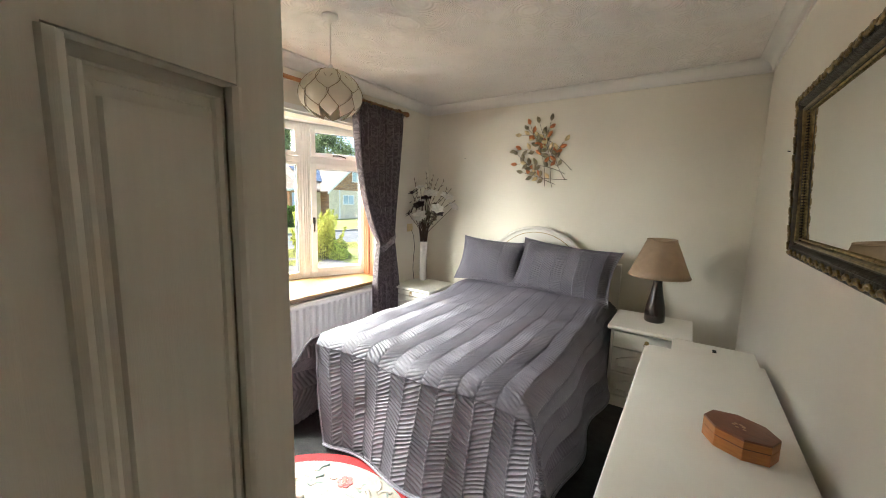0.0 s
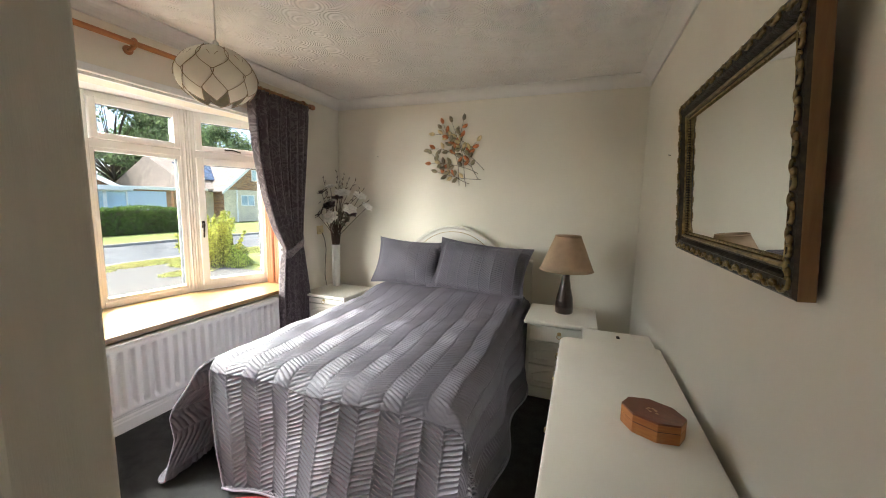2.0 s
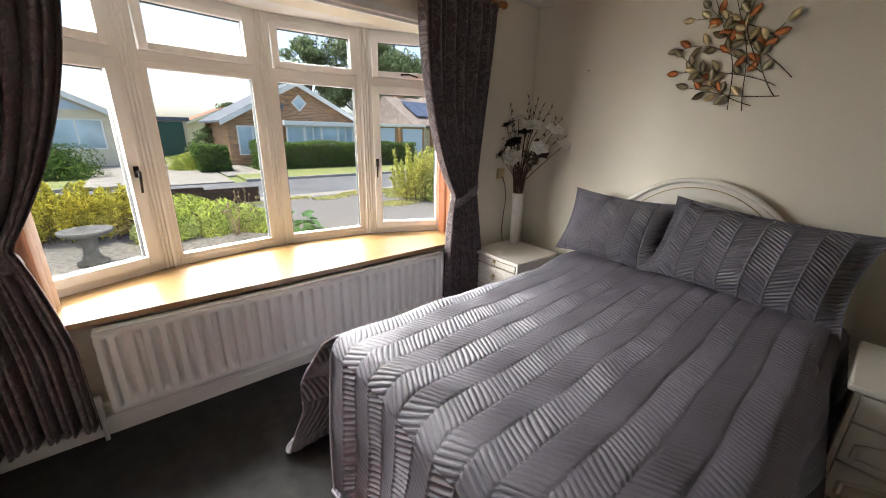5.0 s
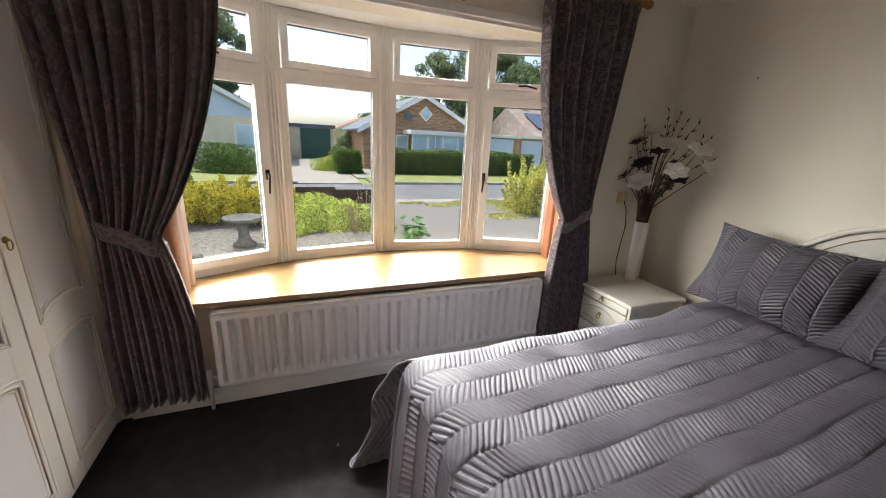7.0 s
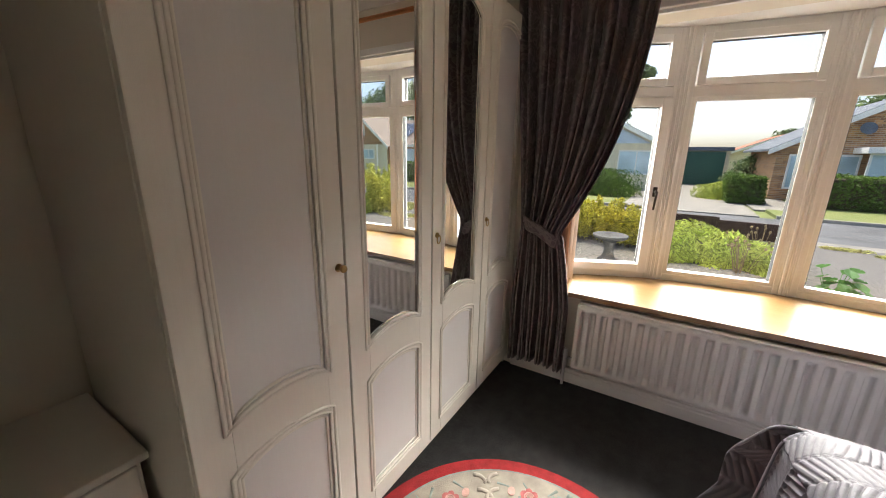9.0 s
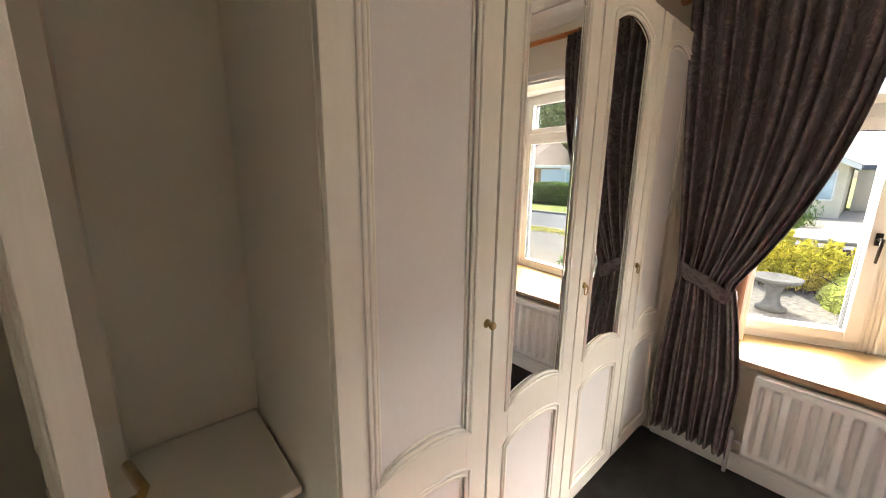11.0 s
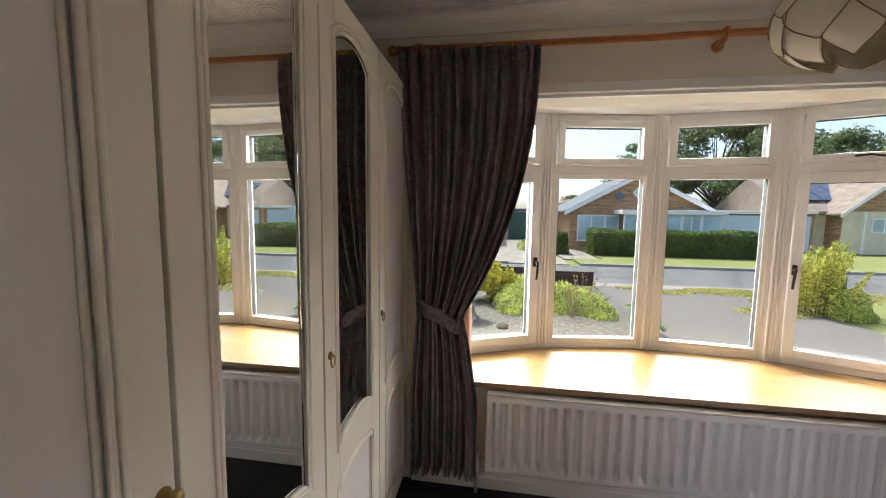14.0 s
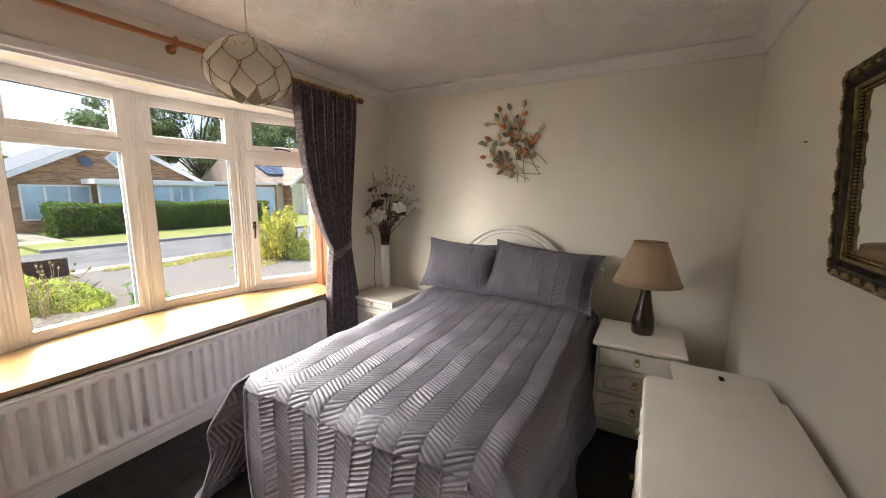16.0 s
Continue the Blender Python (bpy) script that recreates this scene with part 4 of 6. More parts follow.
c = thing("small_chest", (-0.835, 1.285, 0), "low cream chest in the recess beside the wardrobe", "chest")
part("worktop", box(-0.205, -0.215, 0.632, 0.205, 0.215, 0.655, 0.006), M_FURN, c)
part("body", box(-0.19, -0.21, 0.05, 0.19, 0.195, 0.633, 0.003), M_FURN, c)
part("plinth", box(-0.185, -0.21, 0, 0.185, 0.18, 0.052), M_FURN, c)
for k in range(3):
    part("drawer", box(-0.18, 0.194, 0.07 + 0.187 * k, 0.18, 0.21, 0.07 + 0.187 * k + 0.18, 0.004), M_FURN, c)


# ---- lamp, vase, pendant, mirror, box, rug, wall ornament ----
lamp = thing("table_lamp", (-0.53, 4.60, 0.585), "table lamp with a dark glossy bottle base and beige shade", "lamp")
part("base", lathe([(0.060, 0), (0.066, 0.008), (0.067, 0.05), (0.060, 0.12), (0.042, 0.20), (0.030, 0.27), (0.028, 0.32), (0.033, 0.345), (0.012, 0.35)], 36), M_DARKWOOD, lamp, "dark glossy turned bottle base", True)
part("stem", tube([(0, 0, 0.345), (0, 0, 0.46)], 0.008, seg=10), M_BRASS, lamp)


def shade(u, v):
    a = 2 * math.pi * u
    r = 0.195 + (0.092 - 0.195) * v
    return (r * math.cos(a), r * math.sin(a), 0.335 + 0.26 * v)


thicken(part("shade", grid(shade, 48, 6, closed_u=True), M_SHADE, lamp, "beige fabric coolie shade", True), 0.003)
for zz, rr in ((0.336, 0.195), (0.594, 0.0925)):
    part("trim", tube([(rr * math.cos(t), rr * math.sin(t), zz) for t in [2 * math.pi * j / 40 for j in range(40)]], 0.004, seg=6, closed=True), M_SHADE, lamp, "", True)
part("carrier", tube([(-0.09, 0, 0.56), (0, 0, 0.555), (0.09, 0, 0.56)], 0.003, seg=6), M_BRASS, lamp)

M_VASE = mat("white_glazed_ceramic", (0.82, 0.80, 0.77), 0.15, vary=0.02)
M_TWIG = mat("brown_twig", (0.07, 0.035, 0.02), 0.7, vary=0.2, scale=30)
M_PETAL = mat("cream_white_petal", (0.86, 0.83, 0.78), 0.6, vary=0.08, scale=40)
M_DKPETAL = mat("dark_plum_petal", (0.035, 0.012, 0.015), 0.6, vary=0.2, scale=40)
M_GREYLEAF = mat("dusty_silk_leaf", (0.20, 0.18, 0.13), 0.7, vary=0.15, scale=30)
vase = thing("flower_vase", (-2.81, 4.84, 0.52), "tall slim white vase of cream and dark silk magnolias", "vase")
part("vase", lathe([(0.036, 0), (0.040, 0.006), (0.040, 0.10), (0.041, 0.30), (0.044, 0.425), (0.047, 0.432), (0.041, 0.434), (0.038, 0.40)], 32), M_VASE, vase, "slim white ceramic vase", True)
rng = random.Random(5)
for k in range(16):
    a = 2 * math.pi * k / 16
    part("stem", tube([(0.030 * math.cos(a), 0.030 * math.sin(a), 0.40), (0.042 * math.cos(a + 0.2), 0.042 * math.sin(a + 0.2), 0.52), (0.056 * math.cos(a + 0.3), 0.056 * math.sin(a + 0.3), 0.64)], 0.006, 0.004, 6), M_TWIG, vase, "", True)


def petal_ring(bm, c, axis, n, L, wid, lift, rng):
    q = Vector((0, 0, 1)).rotation_difference(axis).to_matrix()
    for k in range(n):
        a = 2 * math.pi * k / n + rng.uniform(-0.15, 0.15)
        rows = []
        for i in range(5):
            s = i / 4
            wd = wid * math.sin(math.pi * (0.08 + 0.86 * s)) * 0.5
            r, h = L * s * math.cos(lift * (1 - 0.5 * s)), L * s * math.sin(lift) * (1 - 0.35 * s)
            base = Vector((math.cos(a) * r, math.sin(a) * r, h))
            tang = Vector((-math.sin(a), math.cos(a), 0))
            rows.append([bm.verts.new(c + q @ (base + tang * wd * e + Vector((0, 0, 0.10 * wid * abs(e))))) for e in (-1, 0, 1)])
        for r0, r1 in zip(rows, rows[1:]):
            for e in (0, 1):
                bm.faces.new((r0[e], r0[e + 1], r1[e + 1], r1[e]))


flowers = [((0.06, -0.17, 0.74), 0.092, 0), ((0.12, -0.08, 0.97), 0.097, 0), ((0.26, -0.04, 0.95), 0.081, 0), ((0.20, -0.10, 0.82), 0.081, 0), ((-0.02, -0.04, 1.04), 0.070, 0), ((0.30, 0.02, 0.85), 0.065, 0),
           ((-0.12, -0.08, 0.75), 0.097, 1), ((-0.11, -0.04, 0.98), 0.086, 1), ((0.02, -0.12, 0.85), 0.081, 1), ((0.13, 0.04, 0.77), 0.076, 1), ((-0.04, 0.03, 0.90), 0.076, 0), ((-0.15, -0.06, 0.85), 0.076, 1), ((0.05, -0.05, 0.93), 0.065, 1)]
for (fx, fy, fz), size, dark in flowers:
    fx, fz, size = fx * 1.2, fz - 0.03, size * 0.92
    c0 = Vector((fx, fy, fz))
    ax = (c0 - Vector((0, 0.12, 0.45))).normalized()
    bm = bmesh.new()
    petal_ring(bm, c0, ax, 6, size, size * 0.85, 0.45, rng)
    petal_ring(bm, c0 + ax * 0.006, ax, 5, size * 0.7, size * 0.6, 0.95, rng)
    add_tube(bm, [c0, c0 + ax * 0.02], 0.007, 0.004, 6)
    fl = thicken(part("flower", bm, M_DKPETAL if dark else M_PETAL, vase, "dark plum magnolia" if dark else "cream magnolia", True), 0.0015)
    bm = bmesh.new()
    add_tube(bm, [(0.03 * fx, 0.03 * fy, 0.5), (0.5 * fx, 0.4 * fy, 0.5 * (0.5 + fz)), tuple(c0)], 0.0035, 0.0025, 6)
    part("stem", bm, M_TWIG, vase, "", True)
for k in range(13):
    a = -0.9 + 1.8 * k / 12
    L = rng.uniform(0.56, 0.78) * (1.0 - 0.12 * abs(a))
    tip = Vector((0.02 + math.sin(a) * L * 0.80 + rng.uniform(-0.02, 0.02), rng.uniform(-0.10, 0.12), 0.56 + math.cos(a) * L * 0.92))
    mid = Vector((tip.x * 0.35, tip.y * 0.5, 0.62 + (tip.z - 0.6) * 0.45))
    bm = bmesh.new()
    add_tube(bm, [(0.0, 0, 0.5), mid, (mid + tip) / 2 + Vector((rng.uniform(-0.02, 0.02), 0, 0.01)), tip], 0.003, 0.0015, 5)
    for j in range(5):
        p = mid.lerp(tip, 0.25 + 0.75 * j / 4)
        dv = Vector((rng.uniform(-1, 1), rng.uniform(-1, 1), rng.uniform(0.3, 1.2))).normalized()
        add_tube(bm, [p, p + dv * 0.016, p + dv * 0.03], 0.0055, 0.001, 5)
    part("twig", bm, M_TWIG, vase, "dark budded twig", True)
bm = bmesh.new()
for k in range(26):
    a, b = rng.uniform(0, 6.28), rng.uniform(0.2, 1.3)
    p = Vector((0.03 + 0.13 * math.cos(a) * rng.uniform(0.2, 1), 0.10 * math.sin(a), 0.66 + 0.2 * rng.random()))
    petal_ring(bm, p, Vector((math.cos(a), math.sin(a), b)).normalized(), 1, 0.06, 0.03, 0.3, rng)
part("foliage", bm, M_GREYLEAF, vase, "dusty olive silk leaves", True)

pend = thing("pendant_light", (-2.19, 3.09, CZ), "cream petal pendant light on a thin cord", "ceiling light")
M_PPET = mat("cream_petal_shade", (0.82, 0.76, 0.62), 0.5, vary=0.04, scale=8, bump=0.1)
M_PWIRE = mat("dark_wire_edge", (0.25, 0.17, 0.07), 0.5)
part("ceiling_rose", lathe([(0.045, -0.001), (0.045, -0.010), (0.040, -0.022), (0.014, -0.028), (0.010, -0.045)][::-1], 24), M_TRIM, pend, "", True)
part("cord", tube([(0, 0, -0.03), (0, 0, -0.34)], 0.0035, seg=8), M_TRIM, pend)
part("lampholder", lathe([(0.016, -0.40), (0.020, -0.39), (0.020, -0.32), (0.012, -0.27)], 16), M_TRIM, pend, "", True)
part("bulb", lathe([(0.004, -0.50), (0.026, -0.485), (0.030, -0.46), (0.022, -0.43), (0.014, -0.40)], 16), M_VASE, pend, "", True)
PC, PR, PH = -0.428, 0.172, 0.125
for ring, (e0, e1, n, off) in enumerate(((62, -2, 8, 0.0), (32, -38, 8, 0.5), (2, -66, 8, 0.0))):
    for k in range(n):
        a0 = 2 * math.pi * (k + off) / n
        half = math.pi / n * 1.12

        def pet(u, v, a0=a0, half=half, e0=e0, e1=e1, ring=ring):
            s = v
            wv = (math.sin(math.pi * min(1.0, 0.22 + 0.80 * s) ** 1.25)) ** 0.75 if s < 0.995 else 0.04
            el = radians(e0 + (e1 - e0) * s)
            az = a0 + (u - 0.5) * 2 * half * wv
            r = PR * (1.0 + 0.03 * (2 - ring) * 0 + 0.07 * s * (1 if ring < 2 else 0.4)) * math.cos(el)
            return (r * math.cos(az), r * math.sin(az), PC + (PH + 0.01) * math.sin(el) - 0.012 * s)
        p = thicken(part("petal", grid(pet, 8, 10), M_PPET, pend, smooth=True), 0.002)
        edge = [pet(0.0, j / 10) for j in range(11)] + [pet(1.0, j / 10) for j in range(10, -1, -1)]
        part("edge_wire", tube(edge, 0.0016, seg=5), M_PWIRE, p)
part("top_ring", tube([(0.09 * math.cos(t), 0.09 * math.sin(t), PC + PH * 0.88) for t in [2 * math.pi * j / 24 for j in range(24)]], 0.003, seg=6, closed=True), M_PWIRE, pend)


def wall_mirror():
    M_FR = mat("carved_bronze_gilt", (0.060, 0.042, 0.022), 0.4, 0.4, vary=0.0, color2=(0.010, 0.008, 0.006), scale=55, bump=1.0, bscale=70)
    M_GOLD = mat("pale_gilt_bead", (0.46, 0.35, 0.17), 0.35, 0.8, vary=0.0, color2=(0.12, 0.08, 0.035), scale=60)
    M_BACK = wood("brown_frame_side", (0.30, 0.17, 0.07), (0.23, 0.12, 0.05), 0.45, (10, 10, 1), 8)
    y0, y1, z0, z1 = 2.60, 3.565, 1.235, 1.845
    w = thing("wall_mirror", (-0.012, (y0 + y1) / 2, z0), "wall mirror in an ornate dark gilt frame", "mirror")
    tilt = Matrix.Rotation(radians(-3.6), 4, "Y")
    hy, h = (y1 - y0) / 2, z1 - z0
    W = 0.062

    def place(bm):
        bm.transform(tilt)
        return bm
    # moulded rails, mitred
    prof = [(0, 0.0), (0, 0.030), (0.006, 0.036), (0.020, 0.037), (0.036, 0.033), (0.039, 0.037), (0.043, 0.033), (0.050, 0.020), (W, 0.018), (W, 0.0)]
    cor = [(-hy, 0), (hy, 0), (hy, h), (-hy, h)]
    ins = [(1, 1), (-1, 1), (-1, -1), (1, -1)]
    for k in range(4):
        a, b = k, (k + 1) % 4
        bm = bmesh.new()
        nseg = 26
        rows = []
        for j in range(nseg + 1):
            s = j / nseg
            row = []
            for d, o in prof:
                pa = (cor[a][0] + ins[a][0] * d, cor[a][1] + ins[a][1] * d)
                pb = (cor[b][0] + ins[b][0] * d, cor[b][1] + ins[b][1] * d)
                row.append(bm.verts.new((-o, pa[0] + (pb[0] - pa[0]) * s, pa[1] + (pb[1] - pa[1]) * s)))
            rows.append(row)
        for r0, r1 in zip(rows, rows[1:]):
            for q in range(len(prof)):
                bm.faces.new((r0[q], r0[(q + 1) % len(prof)], r1[(q + 1) % len(prof)], r1[q]))
        bm.faces.new(rows[0])
        bm.faces.new(rows[-1][::-1])
        rail = part("rail", place(bm), M_FR, w, "carved dark gilt frame rail")
        # carved scrolls along the rail
        n = 27 if k % 2 == 0 else 17
        for j in range(n):
            s = (j + 0.5) / n
            d = 0.021
            pa = Vector((0, cor[a][0] + ins[a][0] * d, cor[a][1] + ins[a][1] * d))
            pb = Vector((0, cor[b][0] + ins[b][0] * d, cor[b][1] + ins[b][1] * d))
            p = pa.lerp(pb, s)
            t = (pb - pa).normalized()
            nrm = Vector((0, -t.z, t.y))
            sg = 1 if j % 2 else -1
            pts = [p + t * (0.017 * math.cos(q) * (1 - q / 7)) + nrm * (sg * 0.010 * math.sin(q) * (1 - q / 9)) + Vector((-0.040, 0, 0)) for q in [0.55 * i for i in range(9)]]
            part("scroll", place(tube(pts, 0.0052, 0.0022, 6)), M_GOLD, rail, smooth=True)
            if j % 2:
                bm = bmesh.new()
                q = Matrix((t, nrm, (-1, 0, 0))).transposed().to_4x4()
                bmesh.ops.create_icosphere(bm, subdivisions=2, radius=1.0, matrix=Matrix.Translation(pa.lerp(pb, (j + 1) / n) + Vector((-0.038, 0, 0))) @ q @ Matrix.Diagonal((0.012, 0.0085, 0.006, 1)))
                part("boss", place(bm), M_GOLD, rail, smooth=True)
    part("gilt_slip", place(tube([(-0.024, y, z) for y, z in ((-hy + W, W), (hy - W, W), (hy - W, h - W), (-hy + W, h - W))], 0.007, seg=8, closed=True)), M_GOLD, w, "pale gilt inner slip")
    bm = bmesh.new()
    for sy in (-hy + W + 0.012, hy - W - 0.012):
        for j in range(44):
            z = W + 0.012 + (h - 2 * W - 0.024) * j / 43
            bmesh.ops.create_icosphere(bm, subdivisions=1, radius=0.0042, matrix=Matrix.Translation((-0.018, sy, z)))
    for sz in (W + 0.012, h - W - 0.012):
        for j in range(80):
            y = -hy + W + 0.012 + (2 * hy - 2 * W - 0.024) * j / 79
            bmesh.ops.create_icosphere(bm, subdivisions=1, radius=0.0042, matrix=Matrix.Translation((-0.018, y, sz)))
    part("beading", place(bm), M_GOLD, w, "beaded gilt edge")
    part("mirror_pane", place(box(-0.0135, -hy + W - 0.01, W - 0.01, -0.010, hy - W + 0.01, h - W + 0.01)), M_MIRROR, w, "clear mirror glass")
    for a, b in (((-hy - 0.001, -0.001), (-hy + 0.012, h + 0.001)), ((hy - 0.012, -0.001), (hy + 0.001, h + 0.001))):
        part("side_strip", place(box(-0.030, a[0], a[1], 0.0, b[0], b[1], 0.002)), M_BACK, w, "plain brown frame side")


wall_mirror()

M_BOXW = wood("honey_wood", (0.50, 0.20, 0.055), (0.40, 0.14, 0.035), 0.35, (3, 3, 14), 9, coat=0.2)
M_BOXT = wood("reddish_brown_lid", (0.24, 0.085, 0.045), (0.17, 0.055, 0.03), 0.3, (3, 12, 3), 9, coat=0.3)
ob = thing("trinket_box", (-0.195, 2.965, 0.70), "octagonal honey coloured wooden trinket box with inlaid lid", "box", rz=-28)
octo = [(0.088 * math.cos(radians(22.5 + 45 * k)) * 1.08, 0.066 * math.sin(radians(22.5 + 45 * k)) * 1.08) for k in range(8)]
bm = bmesh.new()
add_prism(bm, octo, 0.0, 0.034)
part("body", bm, M_BOXW, ob)
bm = bmesh.new()
add_prism(bm, [(x * 0.97, y * 0.97) for x, y in octo], 0.034, 0.037)
part("seam", bm, M_DARK, ob)
bm = bmesh.new()
add_prism(bm, octo, 0.037, 0.058)
lid = part("lid", bm, M_BOXW, ob)
bm = bmesh.new()
add_prism(bm, [(x * 0.995, y * 0.995) for x, y in octo], 0.058, 0.064)
part("lid_top", bm, M_BOXT, lid, "reddish brown lid top")
bm = bmesh.new()
for k in range(7):
    a = 0.9 * k
    x, y = 0.018 * math.cos(a) * (0.4 + 0.15 * k), 0.012 * math.sin(a) * (0.4 + 0.15 * k)
    add_prism(bm, [(x + 0.005 * math.cos(q), y + 0.003 * math.sin(q)) for q in [2 * math.pi * i / 8 for i in range(8)]], 0.0635, 0.0652)
part("inlay", bm, mat("pale_inlay", (0.52, 0.32, 0.2), 0.4), lid, "pale flower inlay")


# ---- rug ----
def rug():
    M_RED = mat("red_wool", (0.42, 0.025, 0.03), 0.95, vary=0.12, scale=30, bump=0.8, bscale=300)
    M_CREAM = mat("cream_wool", (0.40, 0.36, 0.30), 0.95, vary=0.10, scale=18, bump=0.8, bscale=300)
    M_SAGE = mat("sage_wool", (0.30, 0.36, 0.33), 0.95, vary=0.15, scale=25, bump=0.8, bscale=300)
    M_GREY = mat("taupe_wool", (0.46, 0.41, 0.35), 0.95, vary=0.10, scale=25, bump=0.8, bscale=300)
    M_PINK = mat("rose_wool", (0.55, 0.16, 0.16), 0.95, vary=0.15, scale=40, bump=0.8, bscale=300)
    M_PALE = mat("pale_pink_wool", (0.66, 0.40, 0.35), 0.95, vary=0.1, scale=40, bump=0.8, bscale=300)
    r = thing("rug", (-1.585, 2.30, 0.0), "round red and cream wool rug with carved roses and scrolls", "rug", rz=12)
    R = 0.605

    def disc(rad, z0, z1, seg=72, wob=0.0, lob=0):
        bm = bmesh.new()
        add_prism(bm, [((rad + wob * math.cos(lob * a)) * math.cos(a), (rad + wob * math.cos(lob * a)) * math.sin(a)) for a in [2 * math.pi * k / seg for k in range(seg)]], z0, z1)
        return bm
    part("border", disc(R, 0.001, 0.012), M_RED, r, "plain red border")
    part("border_line", disc(R - 0.058, 0.002, 0.0135), M_SAGE, r)
    part("field", disc(R - 0.066, 0.003, 0.0145), M_CREAM, r, "cream carved field")
    part("medallion", disc(0.235, 0.004, 0.0165, 96, 0.055, 6), M_RED, r, "red lobed medallion")
    part("medallion_centre", disc(0.10, 0.005, 0.0185, 60, 0.02, 5), M_CREAM, r)
    rng = random.Random(11)

    def rose(cx, cy, s):
        bm = bmesh.new()
        for k in range(6):
            a = k * 1.047 + 0.2
            px, py = cx + s * 0.62 * math.cos(a), cy + s * 0.62 * math.sin(a)
            add_prism(bm, [(px + s * 0.42 * math.cos(q), py + s * 0.36 * math.sin(q)) for q in [2 * math.pi * i / 8 for i in range(8)]], 0.006, 0.0195)
        o = part("rose", bm, M_PINK, r, "dusky red rose")
        bm = bmesh.new()
        for k in range(3):
            add_tube(bm, [(cx + s * (0.15 + 0.17 * k) * math.cos(q + k), cy + s * (0.15 + 0.17 * k) * math.sin(q + k), 0.0195) for q in [0.45 * i for i in range(10)]], s * 0.075, seg=6)
        part("rose_line", bm, M_PALE, o)
    for k in range(8):
        a = 2 * math.pi * k / 8
        rose(0.43 * math.cos(a), 0.43 * math.sin(a), 0.040)
        for sg in (-1, 1):
            b = a + sg * 0.17
            bm = bmesh.new()
            add_prism(bm, [(0.44 * math.cos(b) + 0.022 * math.cos(q), 0.44 * math.sin(b) + 0.016 * math.sin(q)) for q in [2 * math.pi * i / 9 for i in range(9)]], 0.006, 0.0185)
            part("bud", bm, M_PALE, r)
            bm = bmesh.new()
            c = a + sg * 0.29
            for j in range(2):
                pts = []
                for i in range(16):
                    q = i * 0.33
                    rr = 0.030 * (1 - i / 19) * (1.5 - 0.5 * j)
                    px, py = (0.40 + 0.09 * j) + rr * math.cos(q), rr * math.sin(q) * sg + 0.012 * i / 3 * sg
                    pts.append((px * math.cos(c) - py * math.sin(c), px * math.sin(c) + py * math.cos(c), 0.0155))
                add_tube(bm, pts, 0.011, 0.004, 7, flat=0.5)
            part("scroll", bm, M_GREY if (k + sg) % 3 else M_SAGE, r, "carved scroll", True)
        for i in range(9):
            q = a + rng.uniform(-0.3, 0.3)
            rr = rng.uniform(0.33, 0.50)
            d = rng.uniform(0, 6.28)
            part("leaf", tube([(rr * math.cos(q) + 0.026 * s * math.cos(d), rr * math.sin(q) + 0.026 * s * math.sin(d), 0.0148) for s in (-1, -0.4, 0.3, 1)], 0.007, 0.003, 6, flat=0.5), M_SAGE, r)
        bm = bmesh.new()
        pts = [((0.30 + 0.018 * math.sin(6 * s)) * math.cos(a + (s - 0.5) * 0.72), (0.30 + 0.018 * math.sin(6 * s)) * math.sin(a + (s - 0.5) * 0.72), 0.0165) for s in [i / 14 for i in range(15)]]
        add_tube(bm, pts, 0.013, 0.006, 7, flat=0.5)
        part("band_scroll", bm, M_CREAM if k % 2 else M_GREY, r, "", True)
    return r


rug()


